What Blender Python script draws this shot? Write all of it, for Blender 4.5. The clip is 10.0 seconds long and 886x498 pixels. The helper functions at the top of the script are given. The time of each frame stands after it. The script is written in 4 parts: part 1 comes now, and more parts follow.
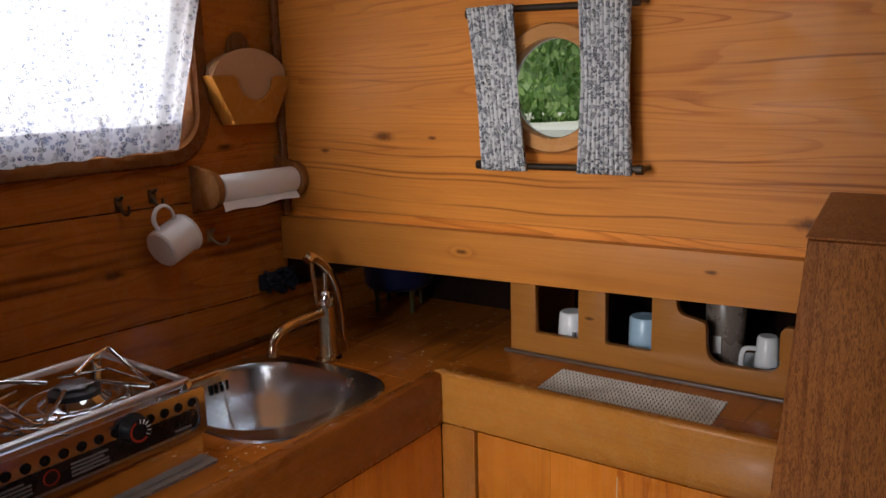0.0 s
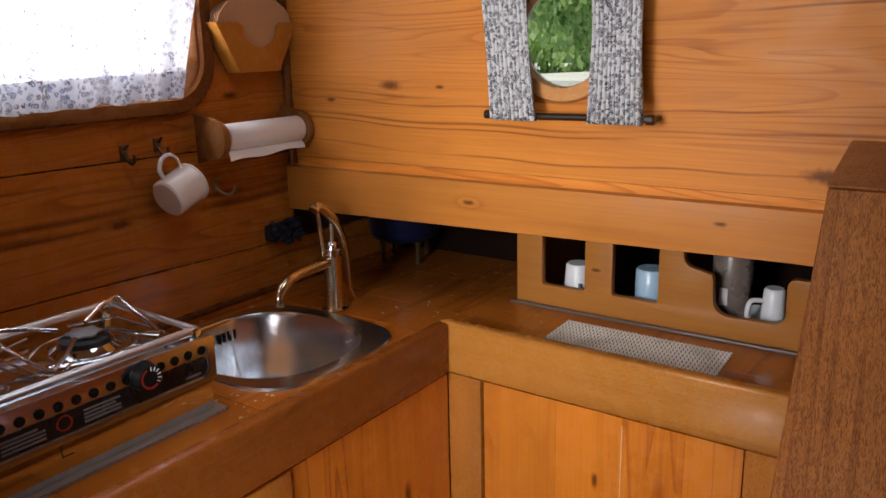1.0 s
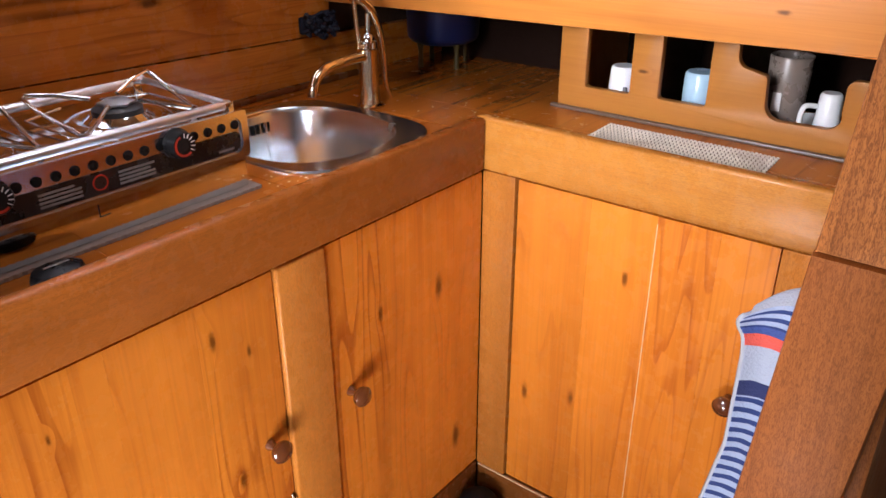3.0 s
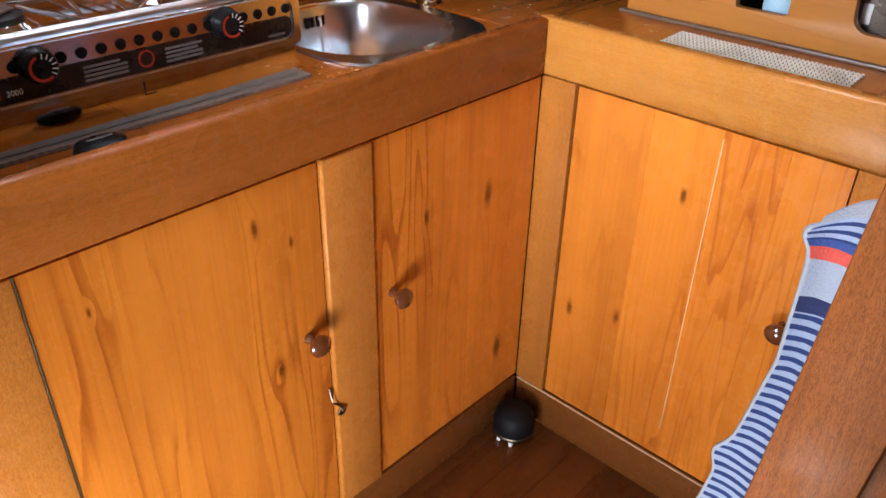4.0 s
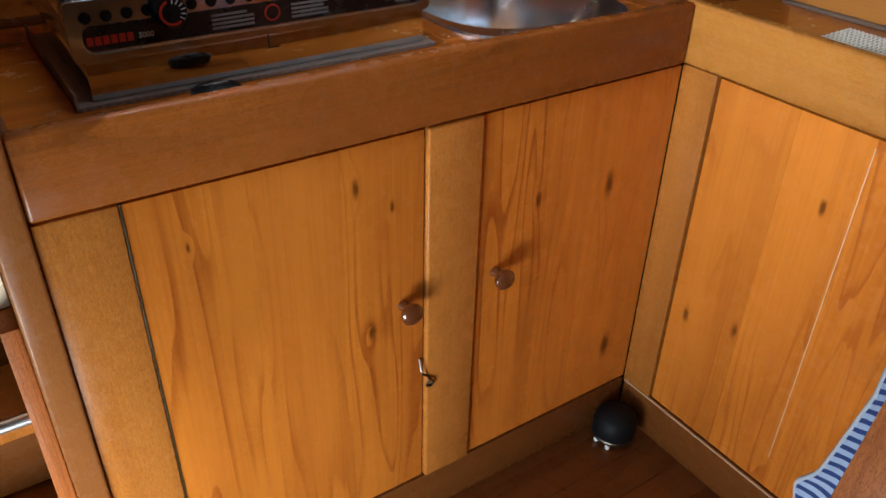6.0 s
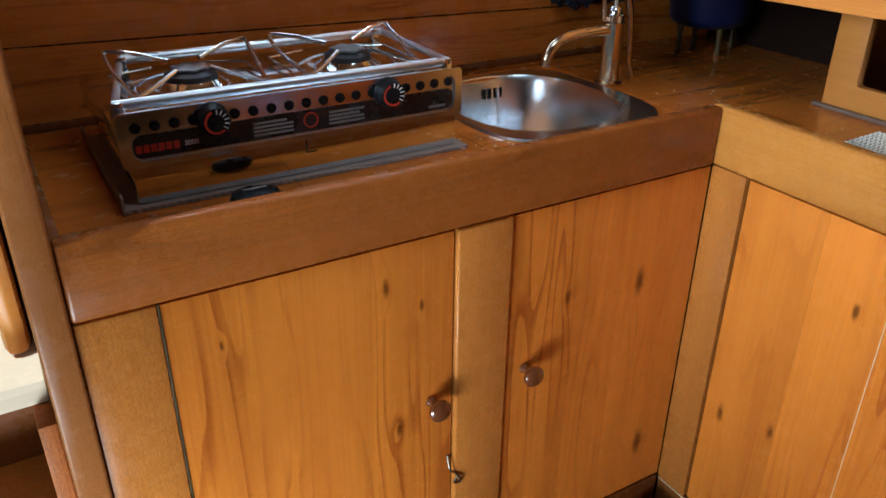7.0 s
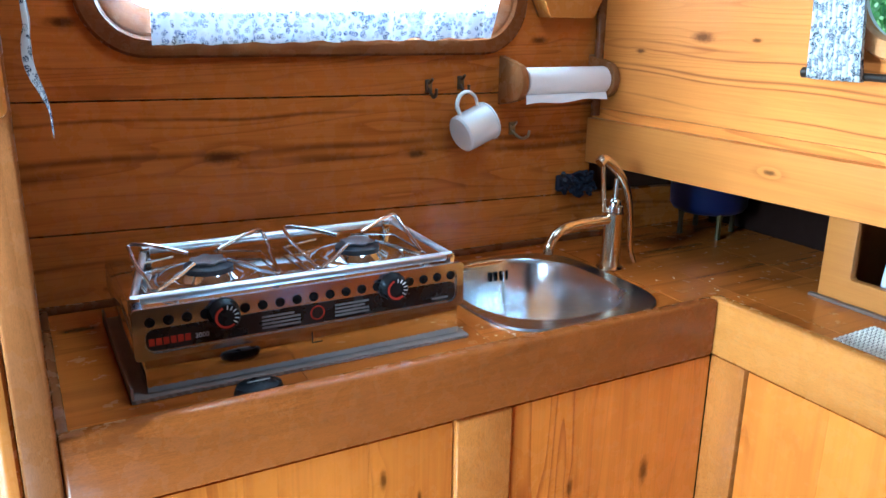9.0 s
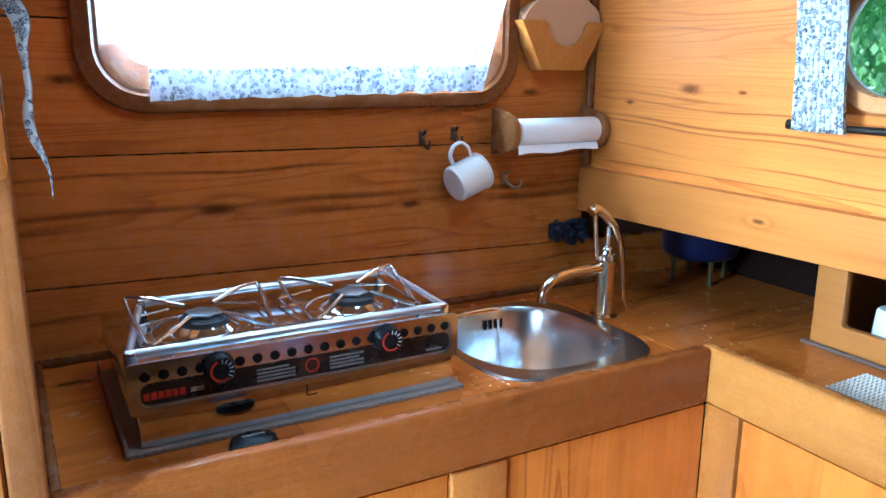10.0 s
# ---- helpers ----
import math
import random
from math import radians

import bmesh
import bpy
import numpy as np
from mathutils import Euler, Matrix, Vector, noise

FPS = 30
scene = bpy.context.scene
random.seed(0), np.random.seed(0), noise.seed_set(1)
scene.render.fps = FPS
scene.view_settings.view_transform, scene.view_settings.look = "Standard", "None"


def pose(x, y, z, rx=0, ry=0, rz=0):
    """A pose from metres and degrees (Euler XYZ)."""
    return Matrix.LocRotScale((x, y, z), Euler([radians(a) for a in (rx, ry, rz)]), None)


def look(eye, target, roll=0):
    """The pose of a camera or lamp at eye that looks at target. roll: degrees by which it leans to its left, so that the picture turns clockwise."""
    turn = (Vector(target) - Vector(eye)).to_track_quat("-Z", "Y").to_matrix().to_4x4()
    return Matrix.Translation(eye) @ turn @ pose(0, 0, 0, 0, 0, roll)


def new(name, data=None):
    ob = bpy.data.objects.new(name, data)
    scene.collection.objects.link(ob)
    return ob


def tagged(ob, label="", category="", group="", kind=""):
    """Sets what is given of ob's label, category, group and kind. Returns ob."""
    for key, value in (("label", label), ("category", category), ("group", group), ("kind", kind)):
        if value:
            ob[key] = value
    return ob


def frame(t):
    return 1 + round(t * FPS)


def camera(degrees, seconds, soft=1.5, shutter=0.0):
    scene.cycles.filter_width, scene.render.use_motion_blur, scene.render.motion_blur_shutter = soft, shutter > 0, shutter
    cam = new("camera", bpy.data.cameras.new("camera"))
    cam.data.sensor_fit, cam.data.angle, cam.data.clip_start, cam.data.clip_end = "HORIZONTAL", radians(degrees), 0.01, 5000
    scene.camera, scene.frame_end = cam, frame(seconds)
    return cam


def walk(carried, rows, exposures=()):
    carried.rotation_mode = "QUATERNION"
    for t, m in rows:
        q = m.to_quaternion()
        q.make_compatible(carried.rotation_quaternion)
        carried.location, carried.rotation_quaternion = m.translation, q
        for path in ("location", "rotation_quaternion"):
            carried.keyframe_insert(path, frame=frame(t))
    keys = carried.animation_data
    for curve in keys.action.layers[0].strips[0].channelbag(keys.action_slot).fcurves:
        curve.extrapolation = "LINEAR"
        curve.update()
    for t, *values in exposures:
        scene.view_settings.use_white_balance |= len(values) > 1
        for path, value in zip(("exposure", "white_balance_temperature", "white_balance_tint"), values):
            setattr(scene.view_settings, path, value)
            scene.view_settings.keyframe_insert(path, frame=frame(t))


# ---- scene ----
cam = camera(58.8, 10.0)
PATH = [
    (0, (0.723, -1.01, 1.267), (-0.409, 0.591, 0.875), -1.6),
    (0.5, (0.722, -1.012, 1.268), (-0.404, 0.58, 0.824), -1.4),
    (1, (0.715, -1.012, 1.263), (-0.41, 0.562, 0.754), -1.4),
    (1.5, (0.713, -1.017, 1.249), (-0.397, 0.538, 0.656), -1.0),
    (2, (0.716, -1.018, 1.232), (-0.381, 0.504, 0.539), -0.6),
    (2.5, (0.715, -1.02, 1.204), (-0.388, 0.452, 0.419), -0.3),
    (4, (0.709, -1.001, 1.135), (-0.445, 0.254, 0.089), 1.3),
    (4.5, (0.72, -0.986, 1.119), (-0.502, 0.151, 0.018), 1.7),
    (5, (0.737, -0.97, 1.107), (-0.541, 0.069, -0.027), 2.0),
    (6.5, (0.75, -0.932, 1.126), (-0.709, -0.009, 0.116), 0.8),
    (7, (0.754, -0.929, 1.15), (-0.772, -0.018, 0.233), 0.6),
    (7.5, (0.763, -0.922, 1.171), (-0.818, -0.015, 0.349), 0.5),
    (8, (0.771, -0.92, 1.188), (-0.847, 0.0, 0.456), 1.0),
    (8.5, (0.777, -0.917, 1.204), (-0.88, 0.007, 0.569), 1.2),
    (9, (0.78, -0.911, 1.215), (-0.899, 0.016, 0.649), 0.9),
    (9.5, (0.785, -0.909, 1.223), (-0.909, 0.026, 0.716), 0.7),
    (10, (0.788, -0.912, 1.231), (-0.911, 0.036, 0.767), 0.6),
]
EXPOSURE = [(0.0, -1.13, 6600, 13), (1.0, -0.64, 6600, 14), (2.5, 0.43, 6400, 18), (4.5, 0.20, 5950, 7), (6.5, -0.30, 5500, 0), (8.0, 0.64, 4700, -7), (9.0, 0.78, 4400, -9), (10.0, 0.76, 4280, -8)]
walk(cam, [(t, look(eye, target, roll)) for t, eye, target, roll in PATH], EXPOSURE)

# ---------------------------------------------------------------- light
world = bpy.data.worlds.new("sky")
scene.world = world
world.use_nodes = True
wn = world.node_tree.nodes
sky = wn.new("ShaderNodeTexSky")
sky.sky_type = "NISHITA"
sky.sun_disc = False
sky.sun_elevation, sky.sun_rotation = radians(61.6), radians(146)
wn["Background"].inputs[1].default_value = 0.15
world.node_tree.links.new(sky.outputs[0], wn["Background"].inputs[0])

sun_data = bpy.data.lights.new("sun", "SUN")
sun_data.energy, sun_data.angle, sun_data.color = 5.0, radians(0.6), (1.0, 0.95, 0.87)
sun = new("sun", sun_data)
sun.matrix_world = look((3.0, -4.5, 10.0), (0.0, 0.0, 0.0))


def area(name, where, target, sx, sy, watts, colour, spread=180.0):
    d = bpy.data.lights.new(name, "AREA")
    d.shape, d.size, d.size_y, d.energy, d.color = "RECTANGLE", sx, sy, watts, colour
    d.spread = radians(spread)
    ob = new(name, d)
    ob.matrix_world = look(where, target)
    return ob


# daylight in the galley window, then three unseen lamps: floor level, companionway, overhead
area("window_daylight", (-0.60, -0.435, 1.42), (0.4, -0.435, 1.38), 0.80, 0.50, 26, (0.93, 0.97, 1.0))
# added fill near the floor, lights the doors from below like bounced sun
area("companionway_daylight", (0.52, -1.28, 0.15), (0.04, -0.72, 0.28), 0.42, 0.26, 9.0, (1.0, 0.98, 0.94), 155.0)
# added lamp at the unseen companionway, narrowed and aimed to lift the bulkhead
area("companionway_sky", (0.20, -1.45, 1.28), (0.06, 0.13, 1.02), 0.32, 0.44, 4.4, (0.96, 0.98, 1.0), 66.0)
# added overhead lamp, hung below a closed ceiling with no skylight cut
area("skylight_daylight", (0.24, -0.33, 1.765), (0.18, -0.28, 0.0), 0.42, 0.38, 2.4, (0.90, 0.95, 1.0))

# ---------------------------------------------------------------- materials


class Nodes:
    def __init__(self, name):
        self.mat = bpy.data.materials.new(name)
        self.mat.use_nodes = True
        self.t = self.mat.node_tree
        self.bsdf = self.t.nodes["Principled BSDF"]

    def add(self, kind, **props):
        n = self.t.nodes.new(kind)
        for k, v in props.items():
            setattr(n, k, v)
        return n

    def link(self, a, b):
        self.t.links.new(a, b)

    def val(self, socket, v):
        if isinstance(v, bpy.types.NodeSocket):
            self.link(v, socket)
        else:
            socket.default_value = v

    def math(self, op, a, b=0.0, c=0.0, clamp=False):
        n = self.add("ShaderNodeMath", operation=op, use_clamp=clamp)
        self.val(n.inputs[0], a), self.val(n.inputs[1], b), self.val(n.inputs[2], c)
        return n.outputs[0]

    def vec(self, op, a, b):
        n = self.add("ShaderNodeVectorMath", operation=op)
        self.val(n.inputs[0], a), self.val(n.inputs[1], b)
        return n.outputs["Value"] if op in ("LENGTH", "DISTANCE") else n.outputs[0]

    def noise(self, v, scale, detail=2.0, rough=0.5, dist=0.0):
        n = self.add("ShaderNodeTexNoise")
        self.val(n.inputs["Vector"], v)
        for k, x in (("Scale", scale), ("Detail", detail), ("Roughness", rough), ("Distortion", dist)):
            n.inputs[k].default_value = x
        return n.outputs["Fac"]

    def ramp(self, v, lo, hi, a=0.0, b=1.0):
        n = self.add("ShaderNodeMapRange", interpolation_type="SMOOTHSTEP")
        self.val(n.inputs[0], v)
        for i, x in enumerate((lo, hi, a, b)):
            n.inputs[1 + i].default_value = x
        return n.outputs[0]

    def mix(self, fac, a, b, blend="MIX"):
        n = self.add("ShaderNodeMix", data_type="RGBA", blend_type=blend)
        self.val(n.inputs[0], fac)
        for i, x in ((6, a), (7, b)):
            self.val(n.inputs[i], x if isinstance(x, bpy.types.NodeSocket) else (*x, 1.0))
        return n.outputs[2]

    def coords(self):
        return self.add("ShaderNodeTexCoord").outputs["Object"]

    def bump(self, height, strength, distance):
        n = self.add("ShaderNodeBump")
        n.inputs["Strength"].default_value, n.inputs["Distance"].default_value = strength, distance
        self.link(height, n.inputs["Height"])
        self.link(n.outputs[0], self.bsdf.inputs["Normal"])

    def set(self, **kw):
        for k, v in kw.items():
            self.val(self.bsdf.inputs[k.replace("_", " ")], v)
        return self


def wood(name, light, dark, axis, knots=(), rough=0.25, rings=7.0, wide=9.0, ring_mix=0.55, fleck=0.0, coat=0.0, vary=0.25, streaks=(), tone_mix=0.65):
    """Varnished wood with its grain along an axis, flat-sawn rings, fibres, and knots at given places (x, y, z, radius)."""
    n = Nodes(name)
    p = n.coords()
    rnd = n.add("ShaderNodeObjectInfo").outputs["Random"]
    shift = n.add("ShaderNodeCombineXYZ")
    for i, k in enumerate((7.3, 4.1, 5.7)):
        n.link(n.math("MULTIPLY", rnd, k), shift.inputs[i])
    q = n.vec("ADD", p, shift.outputs[0])
    along = [1.0 if i == "xyz".index(axis) else 0.0 for i in range(3)]

    def stretched(v, a, b):
        return n.vec("MULTIPLY", v, tuple(a if k else b for k in along))

    swirl, dark_knot = None, None
    for x, y, z, r in knots:
        d = n.vec("SUBTRACT", p, (x, y, z))
        far = n.vec("LENGTH", stretched(d, 0.40, 1.0), (0, 0, 0))
        w = n.ramp(far, r * 3.4, 0.0)
        swirl = w if swirl is None else n.math("ADD", swirl, w)
        near = n.vec("LENGTH", stretched(d, 0.36, 1.0), (0, 0, 0))
        near = n.math("ADD", near, n.math("MULTIPLY", n.noise(p, 130.0, 2.0), r * 0.6))
        c = n.ramp(near, r * 1.55, r * 0.5)
        dark_knot = c if dark_knot is None else n.math("MAXIMUM", dark_knot, c)
    g = n.noise(stretched(q, 0.7, wide), 1.0, 2.5, 0.45, 0.30)
    phase = n.math("MULTIPLY", g, rings)
    if swirl is not None:
        phase = n.math("ADD", phase, n.math("MULTIPLY", swirl, 0.6))
    saw = n.math("FRACT", phase)
    ring = n.math("MULTIPLY", n.ramp(saw, 0.58, 0.95), n.ramp(saw, 1.0, 0.95))
    ring = n.math("MULTIPLY", ring, n.ramp(n.noise(stretched(q, 1.2, 8.0), 1.0), 0.38, 0.64, 0.12, 1.0))
    fibre = n.noise(stretched(q, 5.0, 260.0), 1.0, 3.0, 0.6)
    tone = n.noise(stretched(q, 0.8, 6.0), 1.0, 2.0)
    fac = n.math("ADD", n.math("MULTIPLY", ring, ring_mix), n.math("MULTIPLY", n.math("SUBTRACT", fibre, 0.4), 0.7))
    streak = n.noise(stretched(q, 0.55, 30.0), 1.0, 3.0, 0.6)
    fac = n.math("ADD", fac, n.math("MULTIPLY", n.math("SUBTRACT", streak, 0.46), 0.65))
    fac = n.math("ADD", fac, n.math("MULTIPLY", n.math("SUBTRACT", tone, 0.45), tone_mix), clamp=True)
    col = n.mix(fac, light, dark)
    if fleck:
        pores = n.ramp(n.noise(stretched(q, 150.0, 800.0), 1.0, 3.5, 0.7, 1.6), 0.45, 0.59)
        col = n.mix(n.math("MULTIPLY", pores, fleck), col, tuple(c * 0.38 for c in dark))
    bright = n.math("ADD", n.math("MULTIPLY", rnd, vary), 1.0 - vary / 2)
    hsv = n.add("ShaderNodeHueSaturation")
    n.link(bright, hsv.inputs["Value"])
    n.link(col, hsv.inputs["Color"])
    col = hsv.outputs[0]
    stain = n.ramp(n.noise(stretched(p, 3.0, 9.0), 1.0, 3.0, 0.55), 0.50, 0.85)
    col = n.mix(n.math("MULTIPLY", stain, 0.30), col, tuple(c * 0.6 for c in dark))
    for across, c, half in streaks:
        sep = n.add("ShaderNodeSeparateXYZ")
        n.link(p, sep.inputs[0])
        bend = n.math("MULTIPLY", n.math("SUBTRACT", n.noise(stretched(p, 2.2, 0.6), 1.0, 1.5, 0.45), 0.5), 0.07)
        off = n.math("ABSOLUTE", n.math("SUBTRACT", n.math("ADD", sep.outputs["xyz".index(across)], bend), c))
        line = n.math("MULTIPLY", n.ramp(off, half, 0.0), n.ramp(n.noise(stretched(p, 2.6, 30.0), 1.0, 2.0), 0.36, 0.60))
        col = n.mix(n.math("MULTIPLY", line, 0.72), col, tuple(v * 0.45 for v in dark))
    if dark_knot is not None:
        col = n.mix(n.math("MULTIPLY", dark_knot, 0.80), col, (dark[0] * 0.16, dark[1] * 0.13, dark[2] * 0.13))
    worn = n.noise(p, 34.0, 4.0, 0.6)
    n.set(Base_Color=col, Roughness=n.ramp(worn, 0.3, 0.75, rough - 0.06, rough + 0.12), Coat_Weight=coat, Coat_Roughness=0.14)
    n.bsdf.inputs["Specular IOR Level"].default_value = 0.19
    n.bump(n.math("ADD", n.math("MULTIPLY", fibre, 0.6), n.math("MULTIPLY", ring, 0.4)), 0.22, 0.0012)
    return n.mat


def metal(name, colour, rough, smear=0.08, scale=25.0):
    n = Nodes(name)
    w = n.noise(n.coords(), scale, 4.0, 0.6)
    n.set(Base_Color=n.mix(n.ramp(w, 0.35, 0.8), colour, tuple(c * 0.8 for c in colour)), Metallic=1.0)
    n.set(Roughness=n.ramp(w, 0.3, 0.8, rough, rough + smear))
    return n.mat


def plain(name, colour, rough=0.5, vary=0.12, scale=40.0, bump=0.0, **kw):
    n = Nodes(name)
    w = n.noise(n.coords(), scale, 4.0, 0.6)
    n.set(Base_Color=n.mix(w, tuple(min(1, c * (1 + vary)) for c in colour), tuple(c * (1 - vary) for c in colour)))
    n.set(Roughness=n.ramp(w, 0.3, 0.8, max(0, rough - 0.06), rough + 0.08), **kw)
    if bump:
        n.bump(w, bump, 0.002)
    return n.mat


def floral(name, ground, through_light, density, deep, pale, solid_to=0.36, gaps=0.47, bare=0.5):
    """Cotton print: small blue sprigs on white, with a weave, letting light through."""
    n = Nodes(name)
    p = n.coords()
    v = n.add("ShaderNodeTexVoronoi", feature="F1")
    n.link(n.vec("ADD", p, (0.0, 0.0, 0.0)), v.inputs["Vector"])
    v.inputs["Scale"].default_value = density
    spot = n.ramp(v.outputs["Distance"], 0.62, solid_to)
    broken = n.ramp(n.noise(p, density * 5.0, 3.0, 0.7), gaps, gaps + 0.07)
    spot = n.math("MULTIPLY", spot, broken)
    cells = n.add("ShaderNodeSeparateColor")
    n.link(v.outputs["Color"], cells.inputs[0])
    hue = n.mix(n.ramp(cells.outputs[0], 0.3, 0.7), deep, pale)
    hue = n.mix(n.ramp(cells.outputs[1], 0.72, 0.78), hue, (0.03, 0.035, 0.05))
    patchy = n.ramp(n.noise(p, density * 0.16, 2.0), 0.36, 0.58, bare, 1.0)
    col = n.mix(n.math("MULTIPLY", n.math("MULTIPLY", spot, patchy), n.ramp(cells.outputs[2], 0.1, 0.3)), ground, hue)
    weave = n.noise(p, 900.0, 2.0)
    n.set(Base_Color=col, Roughness=0.9)
    n.bsdf.inputs["Specular IOR Level"].default_value = 0.1
    n.bump(weave, 0.3, 0.0006)
    tr = n.add("ShaderNodeBsdfTranslucent")
    n.link(col, tr.inputs[0])
    m = n.add("ShaderNodeMixShader")
    m.inputs[0].default_value = through_light
    n.link(n.bsdf.outputs[0], m.inputs[1])
    n.link(tr.outputs[0], m.inputs[2])
    n.link(m.outputs[0], n.t.nodes["Material Output"].inputs[0])
    return n.mat


XW, YB, YF = -0.488, 0.130, 0.116          # window wall, bulkhead, front of the shelf trim
ZL, ZLB, ZC = 0.81, 0.719, 0.772           # lip top, lip bottom, worktop
PINE, PINE_D = (0.50, 0.166, 0.023), (0.20, 0.046, 0.006)
DOOR, DOOR_D = (0.60, 0.190, 0.020), (0.27, 0.052, 0.006)
mat_wall_l = wood("pine_side", PINE, PINE_D, "y", [(XW, -0.620, 0.993, 0.013), (XW, -0.268, 0.976, 0.009), (XW, -0.008, 1.175, 0.008), (XW, -0.83, 1.20, 0.009), (XW, -0.80, 0.80, 0.006)], rings=20, ring_mix=0.44, wide=11, streaks=[("z", 0.992, 0.010), ("z", 0.972, 0.014), ("z", 1.050, 0.005), ("z", 0.835, 0.006)])
mat_wall_b = wood("pine_bulkhead", (0.66, 0.236, 0.038), (0.34, 0.085, 0.010), "x", [(-0.211, YB, 1.189, 0.010), (0.531, YB, 1.077, 0.012), (-0.10, YB, 1.187, 0.004), (0.03, YB, 1.29, 0.004), (-0.36, YB, 1.16, 0.005)], rough=0.42, rings=26, wide=9, ring_mix=0.52, streaks=[("z", 1.17, 0.004), ("z", 1.155, 0.003), ("z", 1.125, 0.004), ("z", 1.115, 0.003), ("z", 1.29, 0.003), ("z", 1.07, 0.003)])
mat_trim = wood("oak_trim", (0.52, 0.192, 0.033), (0.30, 0.092, 0.013), "x", [(-0.034, YF, 0.990, 0.005), (0.40, YF, 1.00, 0.004)], rough=0.40, rings=6, ring_mix=0.4)
mat_door_a = wood("pine_door", DOOR, DOOR_D, "z", [(-0.010, -0.113, 0.543, 0.010), (-0.010, -0.257, 0.556, 0.006), (-0.010, -0.504, 0.617, 0.004), (-0.010, -0.063, 0.197, 0.012), (-0.010, -0.539, 0.4265, 0.006), (-0.010, -0.555, 0.656, 0.006), (-0.010, -0.764, 0.641, 0.003)], rings=17, ring_mix=0.62, vary=0.26, wide=8, tone_mix=1.25)
mat_door_b = wood("pine_door_back", DOOR, DOOR_D, "z", [(0.263, 0.012, 0.594, 0.006), (0.092, 0.012, 0.303, 0.007), (0.1865, 0.012, 0.331, 0.005)], rings=17, ring_mix=0.42, vary=0.26, wide=8, tone_mix=1.25)
mat_stile = wood("oak_stile", (0.47, 0.168, 0.028), (0.26, 0.078, 0.011), "z", rings=3, ring_mix=0.2, fleck=0.42)
# rail oak darkened so its colour carries the shade of the floor corner
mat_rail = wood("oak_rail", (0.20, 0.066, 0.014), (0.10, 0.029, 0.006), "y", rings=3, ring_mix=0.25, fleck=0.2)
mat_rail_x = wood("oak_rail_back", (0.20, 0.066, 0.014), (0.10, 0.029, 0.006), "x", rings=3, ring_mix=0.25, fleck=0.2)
mat_lip_a = wood("teak_lip", (0.31, 0.090, 0.014), (0.11, 0.028, 0.005), "y", rings=9, ring_mix=0.7, wide=7, fleck=0.3, tone_mix=1.1, coat=0.1)
mat_lip_b = wood("oak_lip", (0.52, 0.208, 0.036), (0.29, 0.095, 0.014), "x", rings=6, ring_mix=0.4, wide=7, fleck=0.32)
mat_top = wood("worktop_wood", (0.48, 0.140, 0.015), (0.20, 0.047, 0.005), "y", [(-0.40, -0.86, ZC, 0.012)], rings=8, rough=0.18, coat=0.55, ring_mix=0.5)
mat_post = wood("mahogany", (0.52, 0.176, 0.040), (0.25, 0.072, 0.014), "z", rings=9, wide=34, ring_mix=0.5, fleck=0.62, rough=0.55, coat=0.0)
mat_post_low = wood("red_mahogany", (0.44, 0.132, 0.026), (0.22, 0.058, 0.011), "z", rings=9, wide=34, ring_mix=0.4, fleck=0.45, rough=0.5)
mat_panel = wood("teak_panel", (0.30, 0.108, 0.028), (0.17, 0.052, 0.011), "z", rings=4, ring_mix=0.3, fleck=0.25)
mat_frame = wood("window_mahogany", (0.20, 0.070, 0.020), (0.10, 0.030, 0.008), "y", rings=4, fleck=0.2)
mat_frame_in = wood("window_teak", (0.18, 0.062, 0.018), (0.10, 0.031, 0.008), "y", rings=4)
mat_holder = wood("holder_oak", (0.30, 0.125, 0.040), (0.16, 0.058, 0.016), "z", rings=5)
mat_filter_box = wood("beech_box", (0.54, 0.215, 0.036), (0.42, 0.150, 0.022), "z", rings=3, ring_mix=0.25)
mat_ring = wood("porthole_teak", (0.52, 0.245, 0.090), (0.34, 0.135, 0.040), "x", rings=6)
mat_rack = wood("rack_oak", (0.48, 0.190, 0.036), (0.31, 0.108, 0.018), "x", [(0.15, 0.25, 0.86, 0.004)], rough=0.38, rings=3, ring_mix=0.22)
mat_floor = wood("floor_teak", (0.17, 0.054, 0.012), (0.08, 0.022, 0.005), "y", rings=8, ring_mix=0.3, fleck=0.3, rough=0.3, coat=0.4)
# cabin shell timber, kept dark to hold down bounced light
mat_light_wood = wood("cabin_timber", (0.19, 0.085, 0.028), (0.12, 0.048, 0.014), "x", rings=4)
# whitened wood: the sun's glare on the top tread is put into its colour
mat_sunlit_tread = wood("sunlit_tread", (0.74, 0.62, 0.46), (0.55, 0.42, 0.28), "y", rings=4, ring_mix=0.3)
# pale strips that paint a glint along the door seam and rail edge
mat_glint = plain("worn_edge", (0.62, 0.42, 0.24), 0.5)
# near-black surfaces: the recess's shade is put into the colour
mat_recess_shade = plain("recess_shade", (0.012, 0.005, 0.003), 0.9, Specular_IOR_Level=0.1)
mat_foot_strip = plain("foot_moulding", (0.13, 0.085, 0.06), 0.4)
# dark backing behind joints; also puts cubby shade on the rack dividers
mat_groove_shade = plain("groove_and_shade", (0.05, 0.022, 0.010), 0.8)
mat_steel = metal("sink_steel", (0.80, 0.86, 0.91), 0.22, 0.06, 8.0)
mat_chrome = metal("stove_chrome", (0.76, 0.80, 0.84), 0.07, 0.07)
# blue cast in this steel stands in for cool reflections
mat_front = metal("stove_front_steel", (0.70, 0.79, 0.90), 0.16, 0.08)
mat_wire = metal("stove_wire", (0.74, 0.72, 0.68), 0.18, 0.1)
